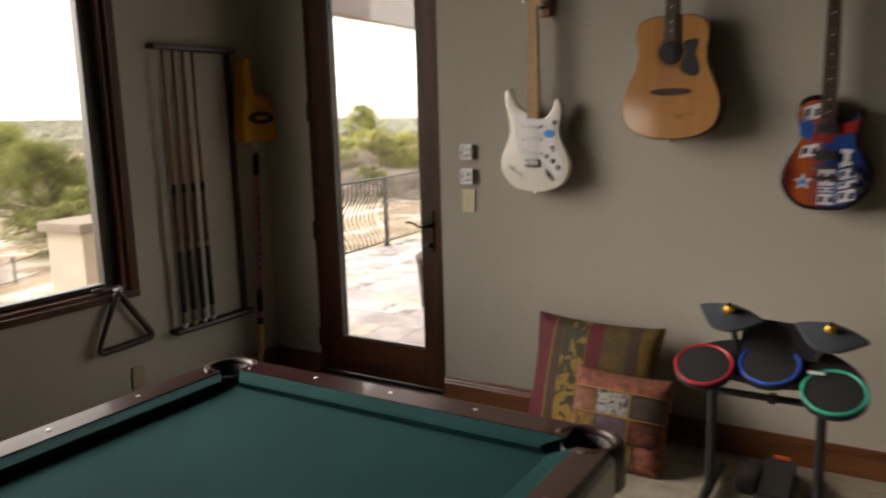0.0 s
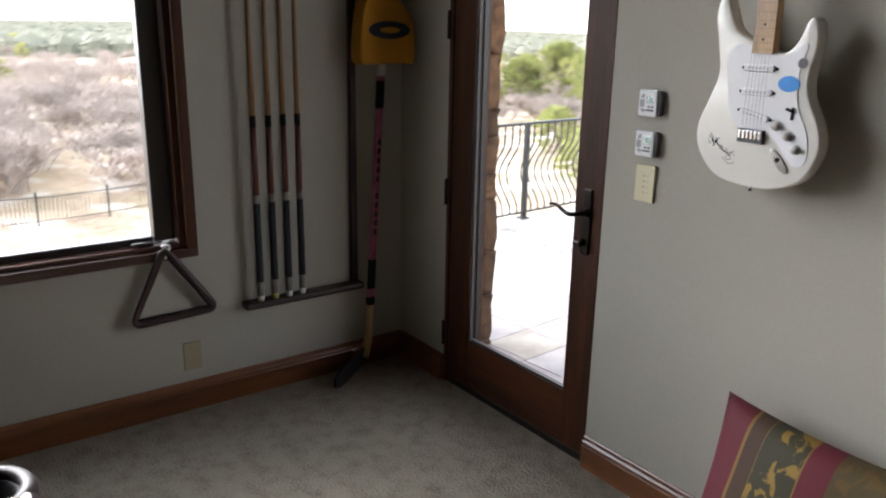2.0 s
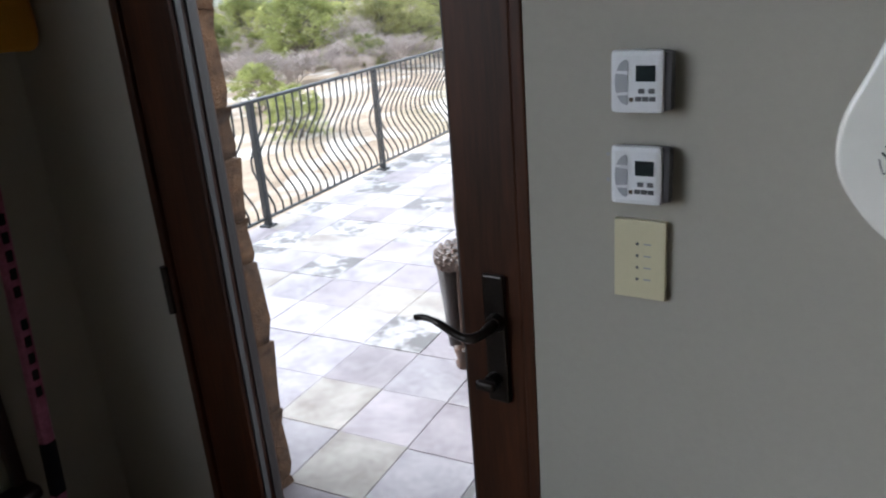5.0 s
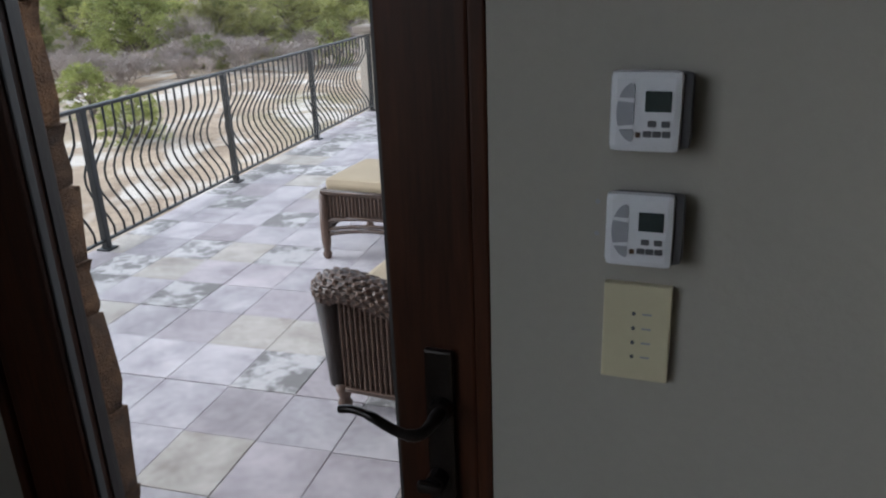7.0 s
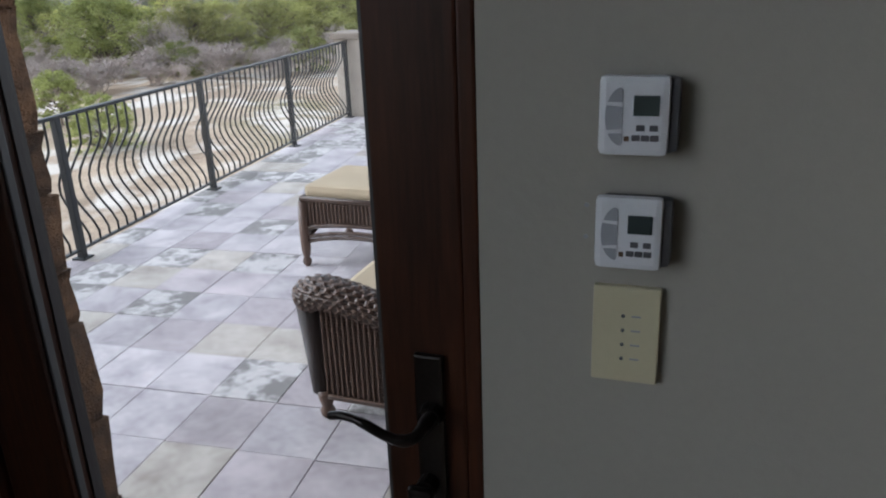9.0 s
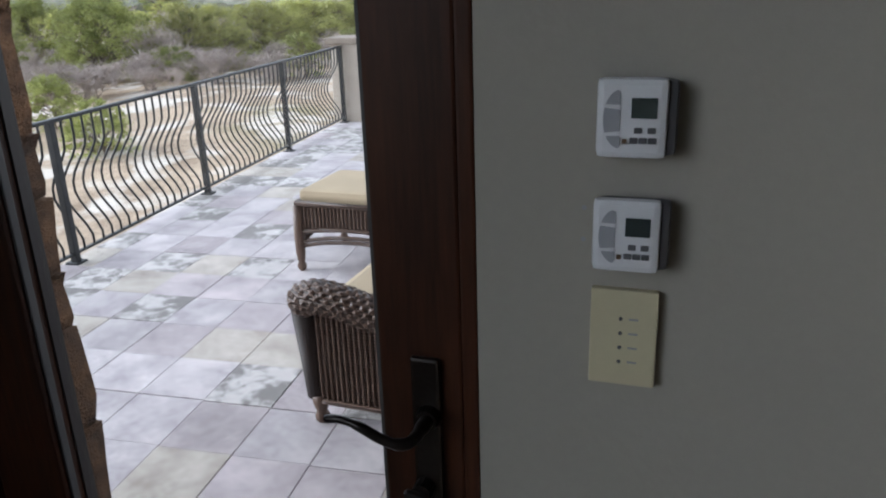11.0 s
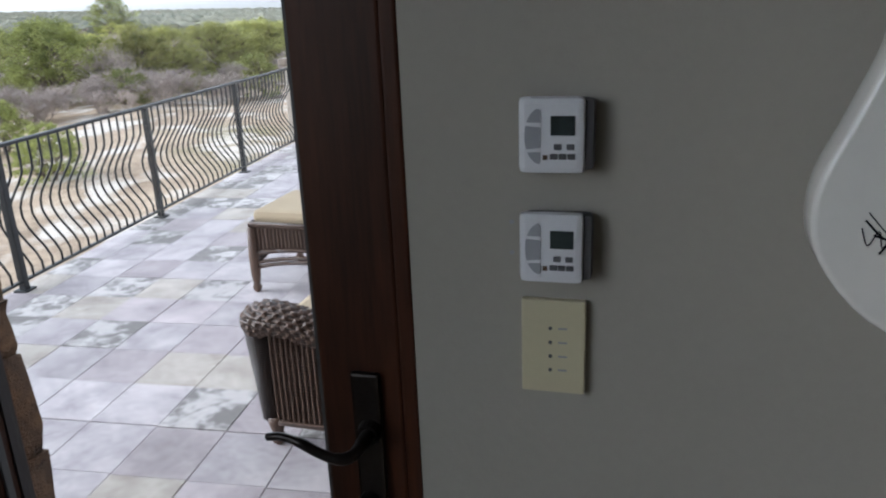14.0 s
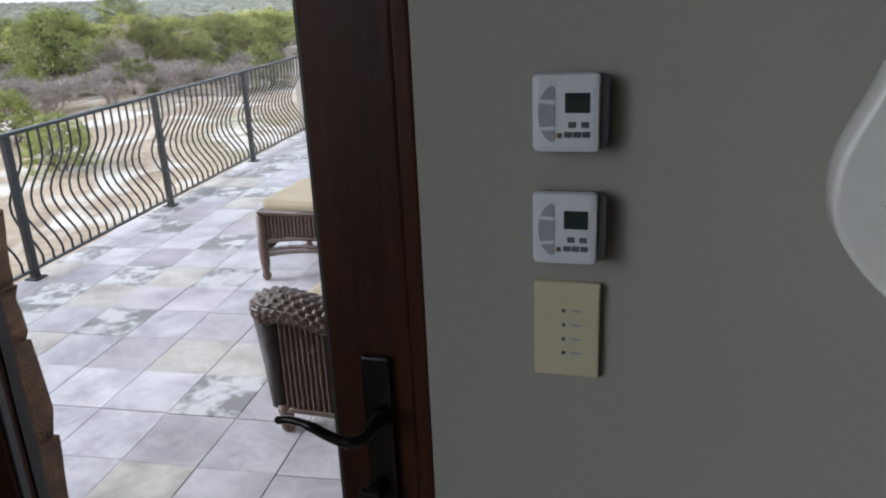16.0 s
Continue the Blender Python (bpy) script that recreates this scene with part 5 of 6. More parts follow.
for x, y, z, side in ((-0.140, 0.085, 0.742, 1), (0.206, 0.06, 0.715, 1)):
    m = Matrix.Translation((x - 0.004, y, z + 0.012)) @ pose(0, 0, 0, 24, 5, -6)
    bm = bmesh.new()
    cp = spline([(-0.02, 0.05), (-0.145, 0.035), (-0.135, 0.005), (-0.06, -0.085), (0.0, -0.105), (0.07, -0.085), (0.145, -0.005), (0.14, 0.02), (0.02, 0.05)], 4)
    a = [bm.verts.new(m @ Vector((v[0] * 0.80, v[1] * 0.92, -0.10 * (v[0] ** 2 + v[1] ** 2) / 0.03 * 0.25))) for v in cp]
    b = [bm.verts.new(m @ Vector((v[0] * 0.80, v[1] * 0.92, -0.012 - 0.10 * (v[0] ** 2 + v[1] ** 2) / 0.03 * 0.25))) for v in cp]
    ca, cb = bm.verts.new(m @ Vector((0, 0, 0.004))), bm.verts.new(m @ Vector((0, 0, -0.012)))
    k = len(cp)
    for i in range(k):
        j = (i + 1) % k
        bm.faces.new((a[i], a[j], ca))
        bm.faces.new((b[j], b[i], cb))
        bm.faces.new((a[j], a[i], b[i], b[j]))
    bmesh.ops.recalc_face_normals(bm, faces=bm.faces[:])
    cy = part("cymbal", bm, mat("slate_grey_rubber_%d" % round(100 + x * 100), (0.045, 0.058, 0.072), 0.6, 0, 0.1, 20, 150, 0.1), drum, "slate grey rubber cymbal pad")
    part("knob", lathe(bmesh.new(), [(0.018, 0.0), (0.022, 0.008), (0.016, 0.022), (0.010, 0.028), (0.002, 0.030)], 16, m), mat("gold_plastic_%d" % round(100 + x * 100), (0.62, 0.36, 0.05), 0.25, 0.7, 0.1, 20, 100, 0), cy, "gold cymbal nut", True)
    part("knob_top", lathe(bmesh.new(), [(0.009, 0.028), (0.010, 0.034), (0.004, 0.040)], 12, m), M_INK, cy, "", True)
    part("cymbal_arm", rod(bmesh.new(), m @ Vector((0, 0, -0.01)), (x * 0.8, 0.11, 0.60), 0.012, seg=10), M_BLACK, drum)
part("crossbar", bx(rod(bmesh.new(), (-0.19, 0.09, 0.435), (0.185, 0.09, 0.435), 0.014), (0.02, 0.09, 0.435), (0.03, 0.036, 0.036), 0.004), M_BLACK, drum)
for x in (-0.195, 0.19):
    lg = part("leg", rod(bmesh.new(), (x, 0.09, 0.02), (x, 0.085, 0.56), 0.018, seg=14), M_BLACK, drum)
    part("foot", tube(bmesh.new(), [(x, -0.16, 0.015), (x, -0.05, 0.03), (x, 0.09, 0.038), (x, 0.24, 0.03), (x, 0.34, 0.015)], [0.014, 0.018, 0.022, 0.018, 0.014], 10), M_BLACK, lg, "", True)
pedal = thing("drum_pedal", pose(-0.01, 3.24, 0), "black plastic foot pedal with an orange strip", "pedal")
part("base", box((0, 0.05, 0.014), (0.13, 0.26, 0.026), 0.006), M_BLACK, pedal)
part("tread", bx(bmesh.new(), (0, 0, 0), (0.115, 0.24, 0.022), 0.006, pose(0, 0.05, 0.052, 13)), M_BLACK, pedal)
part("heel_block", box((-0.11, 0.06, 0.035), (0.085, 0.20, 0.07), 0.025), M_BLACK, pedal)
part("orange_strip", box((0.0, 0.165, 0.094), (0.06, 0.010, 0.014), 0.002), mat("orange_plastic", (0.55, 0.10, 0.02), 0.4, 0, 0.1, 20, 100, 0), pedal, "orange strip")


# ---- wicker furniture on the patio ----
def wicker_mat(name, a, b, scale):
    m = bpy.data.materials.new(name)
    m.use_nodes = True
    n, l = m.node_tree.nodes, m.node_tree.links
    p = n["Principled BSDF"]
    tc, w1, w2, mu, rp, bp = n.new("ShaderNodeTexCoord"), n.new("ShaderNodeTexWave"), n.new("ShaderNodeTexNoise"), n.new("ShaderNodeMath"), n.new("ShaderNodeValToRGB"), n.new("ShaderNodeBump")
    w1.bands_direction = "Z"
    w1.inputs["Scale"].default_value, w1.inputs["Distortion"].default_value = scale, 1.0
    w2.inputs["Scale"].default_value = 60
    l.new(tc.outputs["Object"], w1.inputs["Vector"])
    l.new(tc.outputs["Object"], w2.inputs["Vector"])
    mu.operation = "MULTIPLY"
    l.new(w1.outputs["Fac"], mu.inputs[0])
    l.new(w2.outputs["Fac"], mu.inputs[1])
    rp.color_ramp.elements[0].color, rp.color_ramp.elements[1].color = (*a, 1), (*b, 1)
    rp.color_ramp.elements[1].position = 0.55
    l.new(mu.outputs[0], rp.inputs["Fac"])
    l.new(rp.outputs["Color"], p.inputs["Base Color"])
    p.inputs["Roughness"].default_value = 0.45
    bp.inputs["Strength"].default_value, bp.inputs["Distance"].default_value = 0.7, 0.004
    l.new(w1.outputs["Fac"], bp.inputs["Height"])
    l.new(bp.outputs[0], p.inputs["Normal"])
    return m


M_WICKER = wicker_mat("brown_resin_wicker", (0.030, 0.017, 0.011), (0.14, 0.085, 0.058), 26)
# darker copy of the wicker: the shade on the chair's arm fronts, as colour
M_WICKER_SHADED = wicker_mat("shaded_resin_wicker", (0.012, 0.007, 0.005), (0.050, 0.029, 0.019), 40)
M_CANE = mat("brown_wicker_cane", (0.115, 0.070, 0.048), 0.45, 0, 0.25, 30, 150, 0.2)
M_CUSHION = mat("tan_outdoor_fabric", (0.42, 0.335, 0.22), 0.9, 0, 0.08, 6, 200, 0.3)


def turned_foot(x, y, h=0.13):
    return lathe(bmesh.new(), [(0.014, 0), (0.024, 0.010), (0.027, 0.028), (0.018, 0.045), (0.022, 0.055), (0.030, 0.08), (0.032, h)], 14, Matrix.Translation((x, y, 0)))


def cane_panel(t, p0, p1, z0, z1, arch=0.0, n=18, radius=0.0042):
    """Upright canes side by side between two plan points, over an arched lower edge."""
    bm = bmesh.new()
    p0, p1 = Vector(p0), Vector(p1)
    for i in range(n + 1):
        f = i / n
        q = p0.lerp(p1, f)
        lo = z0 + arch * 4 * f * (1 - f)
        rod(bm, (q.x, q.y, lo), (q.x, q.y, z1), radius, seg=6)
    part("cane_panel", bm, M_CANE, t, "upright woven canes")
    back = bmesh.new()
    d = (p1 - p0).normalized()
    nrm = Vector((d.y, -d.x)) * -0.006
    a = [back.verts.new((*(p0.lerp(p1, i / n) + nrm), z0 + 0.004 + arch * 4 * i / n * (1 - i / n))) for i in range(n + 1)]
    b = [back.verts.new((*(p0.lerp(p1, i / n) + nrm), z1)) for i in range(n + 1)]
    c = [back.verts.new((*(p0.lerp(p1, i / n) + nrm * 2.2), z0 + 0.004 + arch * 4 * i / n * (1 - i / n))) for i in range(n + 1)]
    e = [back.verts.new((*(p0.lerp(p1, i / n) + nrm * 2.2), z1)) for i in range(n + 1)]
    for i in range(n):
        back.faces.new((a[i], a[i + 1], b[i + 1], b[i]))
        back.faces.new((c[i + 1], c[i], e[i], e[i + 1]))
        back.faces.new((a[i + 1], a[i], c[i], c[i + 1]))
    part("backing", back, M_WICKER, t)
    part("lower_braid", tube(bmesh.new(), [(*p0.lerp(p1, i / n), z0 + arch * 4 * i / n * (1 - i / n)) for i in range(n + 1)], 0.011, 7), M_WICKER, t, "", True)


def weave_roll(t, path, r, name="rolled_arm"):
    """A fat roll with raised strands crossing round it."""
    roll = part(name, tube(bmesh.new(), path, r * 0.93, 14), M_WICKER, t, "", True)
    pts = [Vector(p) for p in path]
    bm = bmesh.new()
    total = sum((b - a).length for a, b in zip(pts, pts[1:]))
    n = int(total / 0.017)
    for i in range(1, n):
        s, k = total * i / n, 0
        while k < len(pts) - 2 and s > (pts[k + 1] - pts[k]).length:
            s -= (pts[k + 1] - pts[k]).length
            k += 1
        d = (pts[k + 1] - pts[k]).normalized()
        c = pts[k] + d * s
        u = d.orthogonal().normalized()
        v = d.cross(u)
        for j in range(18):
            if (i + j) % 2:
                a = 2 * math.pi * j / 18
                nrm = u * math.cos(a) + v * math.sin(a)
                tan = d.cross(nrm)
                q = c + nrm * r * 0.97
                vs = [bm.verts.new(q + d * 0.0095 * e + tan * 0.0095 * g * r / 0.06 + nrm * (0.0 if abs(e) + abs(g) else 0.006)) for e, g in ((-1, -1), (1, -1), (1, 1), (-1, 1))]
                top_v = bm.verts.new(q + nrm * 0.006)
                for m_ in range(4):
                    bm.faces.new((vs[m_], vs[(m_ + 1) % 4], top_v))
    part("strands", bm, M_CANE, roll, kind="stuff")


chair = thing("wicker_chair", pose(-2.70, 4.86, 0, 0, 0, -2), "brown wicker patio armchair with rolled arms", "patio chair")
weave_roll(chair, spline([(-0.01, 0.02, 0.455), (0.06, 0.0, 0.490), (0.16, -0.01, 0.485), (0.30, -0.01, 0.455), (0.55, 0.0, 0.46), (0.72, 0.05, 0.52)], 5, False), 0.058)
weave_roll(chair, spline([(-0.01, 0.70, 0.455), (0.06, 0.72, 0.490), (0.16, 0.73, 0.485), (0.30, 0.73, 0.455), (0.55, 0.72, 0.46), (0.72, 0.67, 0.52)], 5, False), 0.058)
weave_roll(chair, spline([(0.72, 0.03, 0.50), (0.78, 0.05, 0.66), (0.80, 0.2, 0.76), (0.80, 0.36, 0.78), (0.80, 0.52, 0.76), (0.78, 0.67, 0.66), (0.72, 0.69, 0.50)], 5, False), 0.05, "rolled_back")
cane_panel(chair, (0.055, 0.0), (0.72, 0.0), 0.095, 0.46, 0.0, 34)
part("corner_panel", tube(bmesh.new(), [(0.018, 0.028, 0.10), (0.008, 0.03, 0.25), (-0.008, 0.03, 0.46)], [0.036, 0.040, 0.046], 12), M_WICKER_SHADED, chair, "woven arm front with its shade put into the colour", True)
part("corner_panel", tube(bmesh.new(), [(0.018, 0.69, 0.10), (0.008, 0.69, 0.25), (-0.008, 0.69, 0.46)], [0.036, 0.040, 0.046], 12), M_WICKER_SHADED, chair, "woven arm front with its shade put into the colour", True)
cane_panel(chair, (0.0, 0.66), (0.0, 0.05), 0.13, 0.33, 0.05, 30)
cane_panel(chair, (0.74, 0.02), (0.74, 0.70), 0.10, 0.72, 0.0, 34)
part("seat_cushion", box((0.35, 0.36, 0.37), (0.66, 0.58, 0.12), 0.03), M_CUSHION, chair, "tan seat cushion")
for x, y in ((0.034, 0.02), (0.034, 0.70), (0.70, 0.02), (0.70, 0.70)):
    part("foot", turned_foot(x, y, 0.11), M_CANE, chair, "", True)

ott = thing("wicker_ottoman", pose(-3.447, 6.215, 0, 0, 0, -2), "brown wicker ottoman with a tan cushion", "ottoman")
OW, OD = 0.66, 0.50
for a, b, ar in (((0.0, 0.0), (OW, 0.0), 0.075), ((OW, 0.0), (OW, OD), 0.05), ((OW, OD), (0.0, OD), 0.075), ((0.0, OD), (0.0, 0.0), 0.05)):
    cane_panel(ott, a, b, 0.215, 0.375, ar * 0.4, 30)
    for zz in (0.13, 0.155):
        part("arched_stretcher", tube(bmesh.new(), [(a[0] + (b[0] - a[0]) * i / 16, a[1] + (b[1] - a[1]) * i / 16, zz + 0.05 * math.sin(math.pi * i / 16) ** 0.7) for i in range(17)], 0.011, 7), M_WICKER, ott, "arched woven stretcher", True)
part("top_braid", tube(bmesh.new(), [(0, 0, 0.375), (OW, 0, 0.375), (OW, OD, 0.375), (0, OD, 0.375)], 0.016, 8, True), M_WICKER, ott, "woven top edge", True)
part("seat_cushion", box((OW / 2, OD / 2, 0.412), (OW - 0.02, OD - 0.02, 0.068), 0.028), M_CUSHION, ott, "tan cushion")
for x, y in ((0.0, 0.0), (OW, 0.0), (0.0, OD), (OW, OD)):
    part("leg", lathe(bmesh.new(), [(0.012, 0), (0.022, 0.012), (0.026, 0.03), (0.016, 0.05), (0.020, 0.06), (0.026, 0.10), (0.028, 0.20), (0.020, 0.36)], 14, Matrix.Translation((x, y, 0))), M_CANE, ott, "", True)

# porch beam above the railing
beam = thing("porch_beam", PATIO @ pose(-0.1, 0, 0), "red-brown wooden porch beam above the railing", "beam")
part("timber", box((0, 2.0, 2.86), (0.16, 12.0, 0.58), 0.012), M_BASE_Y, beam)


# ---- trees and brush ----
def leaf_mat(name, base, second):
    """Leaves that let some of the light through."""
    m = mat(name, base, 0.8, 0, 0.3, 7.0, 30, 0.0, second=second, random_value=0.3, spec=0.2)
    n, l = m.node_tree.nodes, m.node_tree.links
    b = n["Principled BSDF"]
    tl, mx = n.new("ShaderNodeBsdfTranslucent"), n.new("ShaderNodeMixShader")
    mx.inputs[0].default_value = 0.45
    l.new(b.inputs["Base Color"].links[0].from_socket, tl.inputs["Color"])
    l.new(b.outputs[0], mx.inputs[1])
    l.new(tl.outputs[0], mx.inputs[2])
    l.new(mx.outputs[0], n["Material Output"].inputs["Surface"])
    return m


M_LEAF = leaf_mat("juniper_leaves", (0.45, 0.445, 0.15), (0.18, 0.195, 0.075))
M_LEAF_D = leaf_mat("live_oak_leaves", (0.30, 0.315, 0.11), (0.11, 0.125, 0.048))
M_TWIG = mat("bare_grey_twigs", (0.40, 0.34, 0.305), 0.9, 0, 0.2, 2, 20, 0.0, random_value=0.2, spec=0.2)
M_BARK = mat("grey_bark", (0.16, 0.13, 0.105), 0.95, 0, 0.3, 12, 80, 0.5, spec=0.2)
rng = random.Random(5)


def limb(bm, p, d, length, r, depth, tips, seg=6):
    """A tapered limb that forks into smaller ones."""
    q = p + d * length
    rod(bm, p, q, r, r * 0.6, seg)
    tips.append(q)
    if depth:
        for _ in range(3):
            nd = (d + Vector((rng.uniform(-1, 1), rng.uniform(-1, 1), rng.uniform(-0.2, 0.7))) * 0.85).normalized()
            limb(bm, q, nd, length * rng.uniform(0.55, 0.85), r * 0.58, depth - 1, tips, seg)


def leaf(bm, c, size):
    a = Vector((rng.uniform(-1, 1), rng.uniform(-1, 1), rng.uniform(-1, 1))).normalized()
    b = a.orthogonal().normalized()
    s = size * rng.uniform(0.6, 1.4)
    bm.faces.new([bm.verts.new(c + a * s), bm.verts.new(c - a * s * 0.6 + b * s * 0.7), bm.verts.new(c - a * s * 0.5 - b * s * 0.7)])


def tree_kind(material, radius, clumps, count, size, base):
    """A tree one unit high: forking limbs, and a ragged crown of leaf clumps that reaches down to the height given."""
    bt, bl, tips = bmesh.new(), bmesh.new(), []
    for k in range(4):
        d = Vector((rng.uniform(-0.6, 0.6), rng.uniform(-0.6, 0.6), 1)).normalized()
        limb(bt, Vector((rng.uniform(-0.04, 0.04), rng.uniform(-0.04, 0.04), -0.1)), d, 0.24, 0.020, 2, tips)
    p1, p2, lean = rng.uniform(0, 6.28), rng.uniform(0, 6.28), rng.uniform(0.8, 1.2)
    for _ in range(clumps):
        z = base + (0.95 - base) * rng.random() ** 0.9
        a = rng.uniform(0, 2 * math.pi)
        u = (z - base) / (1 - base)
        edge = radius * math.sin(math.pi * min(0.97, 0.16 + 0.84 * u ** 0.85)) ** 0.6 * (1 + 0.22 * math.sin(2 * a + p1) + 0.20 * math.sin(3 * a + p2 + 5 * z) + 0.14 * math.sin(5 * a + 9 * z * lean))
        r = edge * rng.uniform(0.45, 1.05)
        c = Vector((r * math.cos(a), r * math.sin(a), z))
        rod(bt, (c.x * 0.25, c.y * 0.25, max(0.08, z - 0.16)), c, 0.006, 0.002, 4)
        big = rng.uniform(0.030, 0.060)
        for _ in range(count):
            v = Vector((rng.gauss(0, 1), rng.gauss(0, 1), rng.gauss(0, 0.7))) * big
            leaf(bl, c + v, size)
    return mesh_of(bt, "trunk", M_BARK), mesh_of(bl, "crown", material)


KINDS = {"juniper": [tree_kind(M_LEAF, 0.44, 70, 42, 0.020, 0.08) for _ in range(3)],
         "oak": [tree_kind(M_LEAF_D, 0.50, 70, 42, 0.020, 0.12) for _ in range(3)],
         "bush": [tree_kind(M_LEAF_D, 0.52, 50, 42, 0.026, 0.02) for _ in range(2)]}
NEAR = {"juniper": [tree_kind(M_LEAF, 0.46, 210, 105, 0.0125, 0.03) for _ in range(3)],
        "oak": [tree_kind(M_LEAF_D, 0.50, 210, 105, 0.0125, 0.06) for _ in range(3)],
        "bush": [tree_kind(M_LEAF_D, 0.52, 100, 80, 0.017, 0.02) for _ in range(2)]}


def brush_kind():
    bt, tips = bmesh.new(), []
    for k in range(7):
        d = Vector((rng.uniform(-0.8, 0.8), rng.uniform(-0.8, 0.8), 1)).normalized()
        limb(bt, Vector((rng.uniform(-0.1, 0.1), rng.uniform(-0.1, 0.1), -0.05)), d, 0.26, 0.010, 3, tips)
    for t in tips:
        for _ in range(5):
            q = t + Vector((rng.uniform(-1, 1), rng.uniform(-1, 1), rng.uniform(-0.3, 1))) * 0.14
            s = Vector((rng.uniform(-1, 1), rng.uniform(-1, 1), 0)) * 0.006
            bt.faces.new([bt.verts.new(t + s), bt.verts.new(t - s), bt.verts.new(q)])
    return mesh_of(bt, "twigs", M_TWIG)


BRUSH = [brush_kind() for _ in range(3)]


def tree(kind, bearing, dist, h, wide=1.0, near=False):
    """A tree at a bearing (degrees west of the +y axis) and distance from the door."""
    x, y = -1.5 - dist * math.sin(radians(bearing)), 2.8 + dist * math.cos(radians(bearing))
    m = pose(x, y, ground_z(x, y), 0, 0, rng.uniform(0, 360))
    if kind == "brush":
        t = thing("brush", m, "leafless grey brush on the hillside", "shrub", "hillside brush")
        parts = (piece("twigs", rng.choice(BRUSH), t, Matrix.Diagonal((h * wide, h * wide, h, 1))),)
    else:
        nm = {"juniper": "juniper_tree", "oak": "oak_tree", "bush": "bush"}[kind]
        t = thing(nm, m, {"juniper": "yellow-green juniper tree on the hillside", "oak": "dark green live oak tree on the hillside", "bush": "low round green bush on dry grass"}[kind],
                  "bush" if kind == "bush" else "tree", "hillside trees")
        a, b = rng.choice((NEAR if near else KINDS)[kind])
        piece("trunk", a, t, Matrix.Diagonal((h * wide, h * wide, h, 1)))
        piece("crown", b, t, Matrix.Diagonal((h * wide, h * wide, h, 1)))
    return t


for kind, bearing, dist, h, wide in (("oak", 41.4, 48, 4.7, 1.1), ("juniper", 36.0, 48, 4.0, 1.0), ("juniper", 34.0, 50, 3.8, 1.1), ("brush", 37.9, 46, 4.2, 0.8), ("bush", 37.0, 42, 1.8, 1.6), ("oak", 45.2, 66, 4.4, 1.0), ("juniper", 31.0, 52, 3.9, 1.3), ("juniper", 29.2, 55, 3.9, 1.3), ("juniper", 27.5, 56, 3.9, 1.4), ("juniper", 25.8, 58, 3.9, 1.3), ("juniper", 24.0, 60, 4.1, 1.4), ("juniper", 22.2, 59, 3.9, 1.3), ("juniper", 20.5, 58, 3.9, 1.3),
                                     ("brush", 38.8, 49, 3.6, 0.8), ("brush", 44.6, 50, 2.8, 1.0), ("bush", 45.0, 31, 1.9, 1.2), ("brush", 39.0, 40, 1.7, 1.6), ("bush", 42.5, 25, 1.7, 1.3), ("oak", 48, 55, 3.6, 1.1),
                                     ("brush", 34.5, 41, 1.6, 1.7), ("oak", 66, 62, 6.6, 1.35), ("oak", 62.5, 66, 5.8, 1.2), ("oak", 69.5, 60, 5.2, 1.2), ("oak", 60.8, 41.5, 5.0, 1.0), ("oak", 59.0, 44, 3.8, 1.1), ("oak", 68.5, 92, 8.2, 1.1), ("oak", 37.2, 150, 7.6, 0.9), ("bush", 69.2, 27, 1.6, 1.3), ("brush", 67.5, 25, 2.8, 1.0), ("oak", 55.5, 38, 4.2, 1.3), ("bush", 58, 33, 2.9, 1.8)):
    tree(kind, bearing, dist, h, wide, True)
for _ in range(260):
    b, d = rng.uniform(12, 100), 56 + 150 * rng.random() ** 1.3
    k = rng.choice(("juniper", "juniper", "oak", "brush", "brush") if b < 60 else ("juniper", "oak") + ("brush",) * (4 if b < 72 else 14))
    d += 12 if b > 58 else 0
    tree(k, b, d, rng.uniform(2.2, 3.5), rng.uniform(0.9, 1.3))
for _ in range(130):
    b, d = rng.uniform(18, 58), rng.uniform(38, 62)
    tree("brush" if rng.random() < 0.88 else "bush", b, d, rng.uniform(1.2, 2.6), rng.uniform(1.0, 1.7))
for _ in range(110):
    b, d = rng.uniform(68, 100), rng.uniform(27, 55)
    tree("brush", b, d, rng.uniform(1.8, 3.4), rng.uniform(1.0, 1.6))

# the thicket behind, too dense to count
bt, tips = bmesh.new(), []
for k in range(6):
    d = Vector((rng.uniform(-0.9, 0.9), rng.uniform(-0.9, 0.9), 1)).normalized()
    limb(bt, Vector((rng.uniform(-0.1, 0.1), rng.uniform(-0.1, 0.1), -0.05)), d, 0.34, 0.010, 2, tips, 3)
for t in tips:
    for _ in range(12):
        q = t + Vector((rng.uniform(-1, 1), rng.uniform(-1, 1), rng.uniform(-0.4, 1))) * 0.20
        s = Vector((rng.uniform(-1, 1), rng.uniform(-1, 1), 0)) * 0.007
        bt.faces.new([bt.verts.new(t + s), bt.verts.new(t - s), bt.verts.new(q)])
bt.verts.index_update()
shrub_v, shrub_f = [v.co.copy() for v in bt.verts], [[v.index for v in f.verts] for f in bt.faces]
bt.free()
bm_v, bm_f = [], []
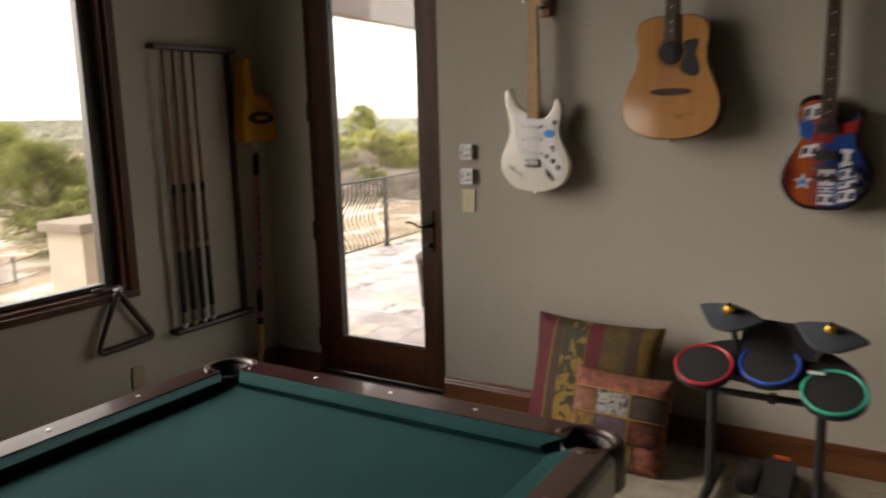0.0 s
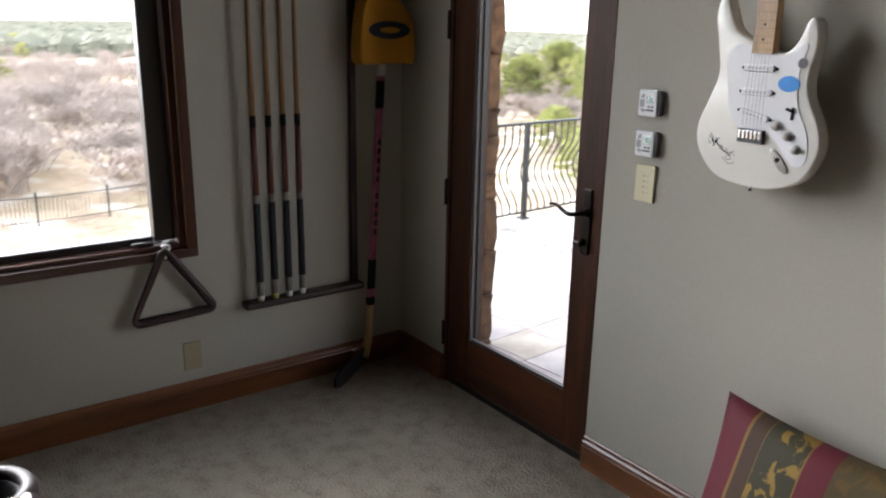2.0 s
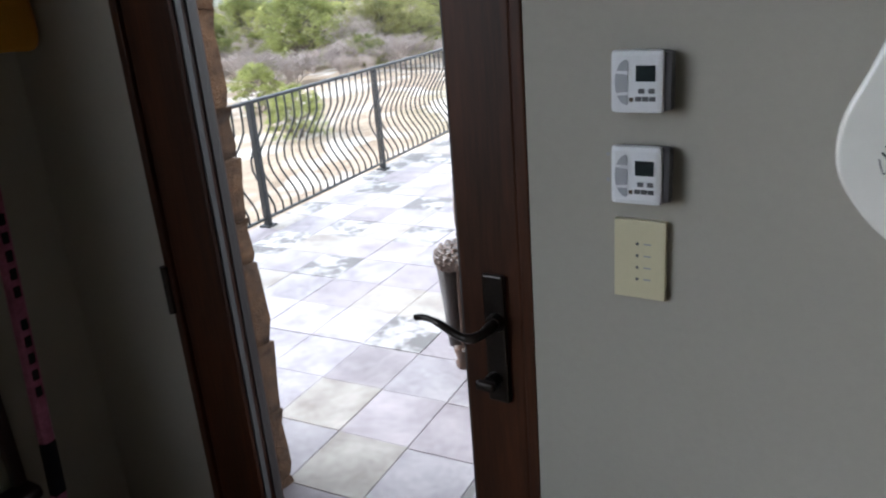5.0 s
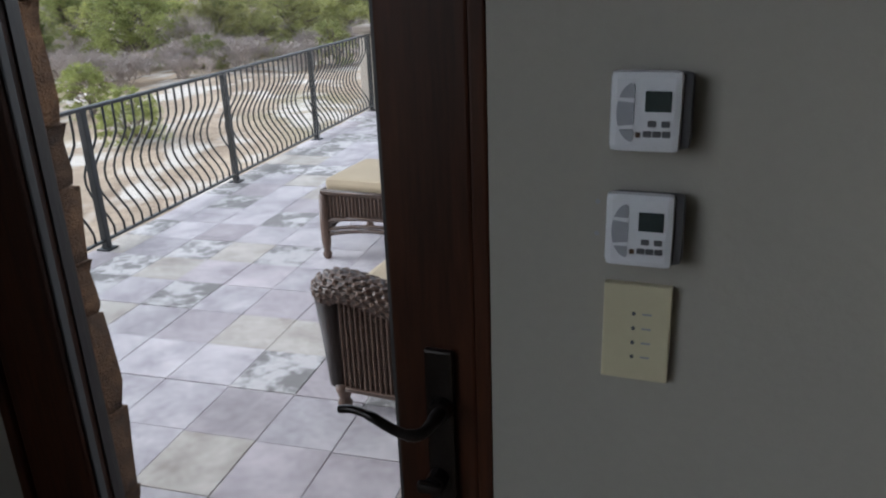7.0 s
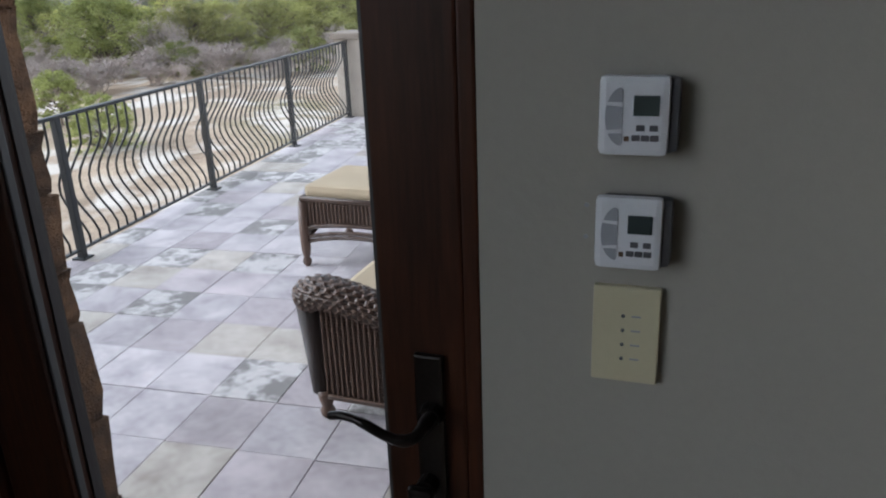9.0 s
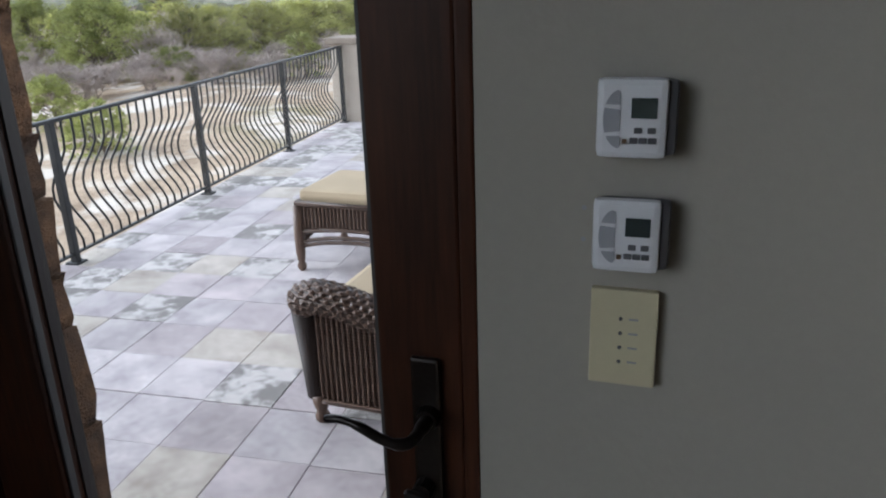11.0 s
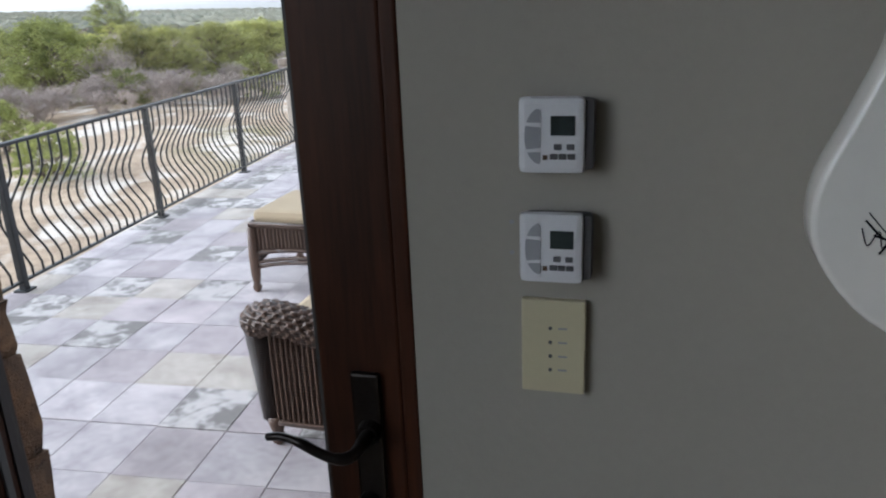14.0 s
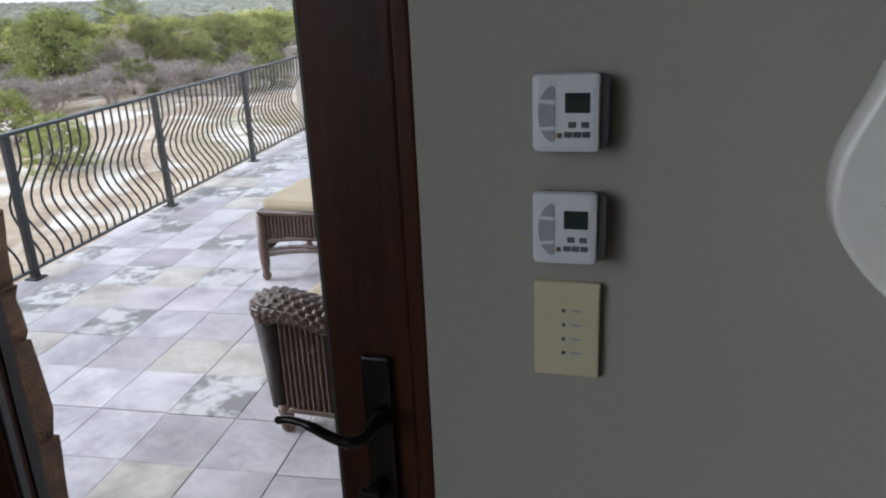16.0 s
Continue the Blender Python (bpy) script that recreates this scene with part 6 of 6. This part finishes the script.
for k in range(330):
    b, d = (rng.uniform(71, 100), rng.uniform(40, 120)) if k < 200 else (rng.uniform(20, 62), rng.uniform(50, 110))
    x, y = -1.5 - d * math.sin(radians(b)), 2.8 + d * math.cos(radians(b))
    h, w = rng.uniform(1.5, 2.9), rng.uniform(1.0, 1.5)
    m = pose(x, y, ground_z(x, y), 0, 0, rng.uniform(0, 360)) @ Matrix.Diagonal((h * w, h * w, h, 1))
    o = len(bm_v)
    bm_v += [m @ v for v in shrub_v]
    bm_f += [[i + o for i in f] for f in shrub_f]
me = bpy.data.meshes.new("thicket")
me.from_pydata(bm_v, [], bm_f)
me.materials.append(M_TWIG)
tagged(new("thicket", me), "leafless grey-brown thicket covering the hillside", "thicket", kind="stuff")

# far woods, one uncountable cover of clumps
bm_v, bm_f = [], []
for _ in range(22000):
    b, d = radians(rng.uniform(5, 105)), 150 * (4200 / 150) ** rng.random()
    x, y = -1.5 - d * math.sin(b), 2.8 + d * math.cos(b)
    z, s = ground_z(x, y), rng.uniform(1.6, 3.0) * (1 + d / 4000)
    k = len(bm_v)
    n = 6
    ring = [(x + s * math.cos(6.283 * i / n) * rng.uniform(0.8, 1.2), y + s * math.sin(6.283 * i / n) * rng.uniform(0.8, 1.2), z - 0.3) for i in range(n)]
    mid = [(x + s * 0.85 * math.cos(6.283 * i / n + 0.4) * rng.uniform(0.7, 1.1), y + s * 0.85 * math.sin(6.283 * i / n + 0.4) * rng.uniform(0.7, 1.1), z + s * rng.uniform(0.55, 0.95)) for i in range(n)]
    bm_v += ring + mid + [(x, y, z + s * rng.uniform(0.95, 1.2))]
    bm_f += [(k + i, k + (i + 1) % n, k + n + (i + 1) % n, k + n + i) for i in range(n)] + [(k + n + i, k + n + (i + 1) % n, k + 2 * n) for i in range(n)]
me = bpy.data.meshes.new("far_woods")
me.from_pydata(bm_v, [], bm_f)
# woodland colour lifted a little, with the distance haze put into it
M_WOODS = mat("hazed_far_woodland", (0.21, 0.205, 0.155), 0.9, 0, 0.3, 0.02, 0.3, 0.0, second=(0.11, 0.125, 0.10), grain=1.5, spec=0.1)
me.materials.append(M_WOODS)
tagged(new("far_woods", me), "far hills covered in green and grey woodland", "woods", kind="stuff")

# iron fence on the slope
fence = thing("fence", pose(0, 0, 0), "thin black iron picket fence on the slope", "fence")
PICK = mesh_of(rod(bmesh.new(), (0, 0, 0), (0, 0, 0.97), 0.012, 0.010, 4), "picket", M_IRON)
FP = mesh_of(box((0, 0, 0.52), (0.06, 0.06, 1.08)), "fence_post", M_IRON)
fa, fb = Vector((-28, 17.5)), Vector((-21.5, -4.5))
nf = 190
zf = [ground_z(*fa.lerp(fb, i / nf)) for i in range(nf + 1)]
for i in range(nf + 1):
    p = fa.lerp(fb, i / nf)
    piece("post" if i % 18 == 0 else "picket", FP if i % 18 == 0 else PICK, fence, pose(p.x, p.y, zf[i] - 0.05))
for h in (0.15, 0.85):
    part("fence_rail", tube(bmesh.new(), [(*fa.lerp(fb, i / 19), zf[i * 10] + h) for i in range(20)], 0.016, 4), M_IRON, fence)


# ---- flagstones and facing stones ----
prng = random.Random(11)
FLAGS = {}


def flag(w, l, mt):
    key = (w, l, mt.name)
    if key not in FLAGS:
        FLAGS[key] = mesh_of(bx(bmesh.new(), (0, 0, 0), (w - 0.003, l - 0.003, 0.046), 0.002), "flagstone", mt)
    return FLAGS[key]


# a square grid of flags, its joints a little uneven; a few flags stand out by their colour
COL, ROW, X0, Y0 = 0.2765, 0.297, 0.685, -1.545
ODD = {(2, 2): M_SLATE_WARM, (3, 2): M_SLATE_WARM, (3, 1): M_SLATE_STAIN, (2, 3): M_SLATE_PINK, (3, 0): M_SLATE_PINK, (2, 0): M_SLATE, (0, 3): M_SLATE_STAIN, (1, 2): M_SLATE_PINK, (1, 1): M_SLATE, (4, 1): M_SLATE_PINK, (4, 3): M_SLATE_PINK}
far_bm = bmesh.new()
count = 0
for c in range(-3, 24):
    for k in range(-6, 29):
        x, y = X0 + (c + 0.5) * COL, Y0 + (k + 0.5) * ROW - 0.02 * c * COL + prng.uniform(-0.004, 0.004)
        mt = ODD.get((c, k)) or prng.choices((M_SLATE, M_SLATE_WARM, M_SLATE_PINK, M_SLATE_STAIN), (6, 1.8, 2.6, 0.8 + (4 if c < 0 else 0)))[0]
        z = -0.0225 + prng.uniform(-0.0012, 0.0012)
        p = PATIO @ Vector((x, y, 0))
        if p.y < 3.80 and p.x > -3.5:
            continue
        w = COL if c > -3 else 0.20
        x += (COL - w) / 2
        if c < 10 and count < 340:
            piece("flagstone", flag(w, ROW, mt), patio, pose(x, y, z))
            count += 1
        else:
            bx(far_bm, (x, y, z), (w - 0.0035, ROW - 0.0035, 0.046))
pf = part("far_flagstones", far_bm, M_SLATE, patio, kind="stuff")

# facing stones at the door's reveal
STONES = []
for k in range(5):
    bm = bx(bmesh.new(), (0, 0, 0), (1, 1, 1))
    bmesh.ops.subdivide_edges(bm, edges=bm.edges[:], cuts=3, use_grid_fill=True)
    for v in bm.verts:
        v.co += Vector((prng.uniform(-1, 1) * 0.022, prng.uniform(-1, 1) * 0.03, prng.uniform(-1, 1) * 0.05))
        v.co *= 1.0 - 0.05 * max(0, v.co.length - 0.62)
    STONES.append(mesh_of(bm, "facing_stone", M_STONE, True))
z = -0.1
while z < 2.9:
    h = prng.uniform(0.10, 0.30)
    w = prng.uniform(0.30, 0.42)
    piece("facing_stone", prng.choice(STONES), stone_wall, Matrix.Translation((-2.80 - w / 2 + prng.uniform(-0.008, 0.012), 3.90, z + h / 2)) @ Matrix.Diagonal((w, 0.27, h * 1.03, 1)))
    z += h
z = -0.1
while z < 2.9:
    h = prng.uniform(0.10, 0.30)
    piece("facing_stone", prng.choice(STONES), stone_wall, Matrix.Translation((-1.33, 3.90, z + h / 2)) @ Matrix.Diagonal((0.36, 0.27, h * 0.97, 1)))
    z += h
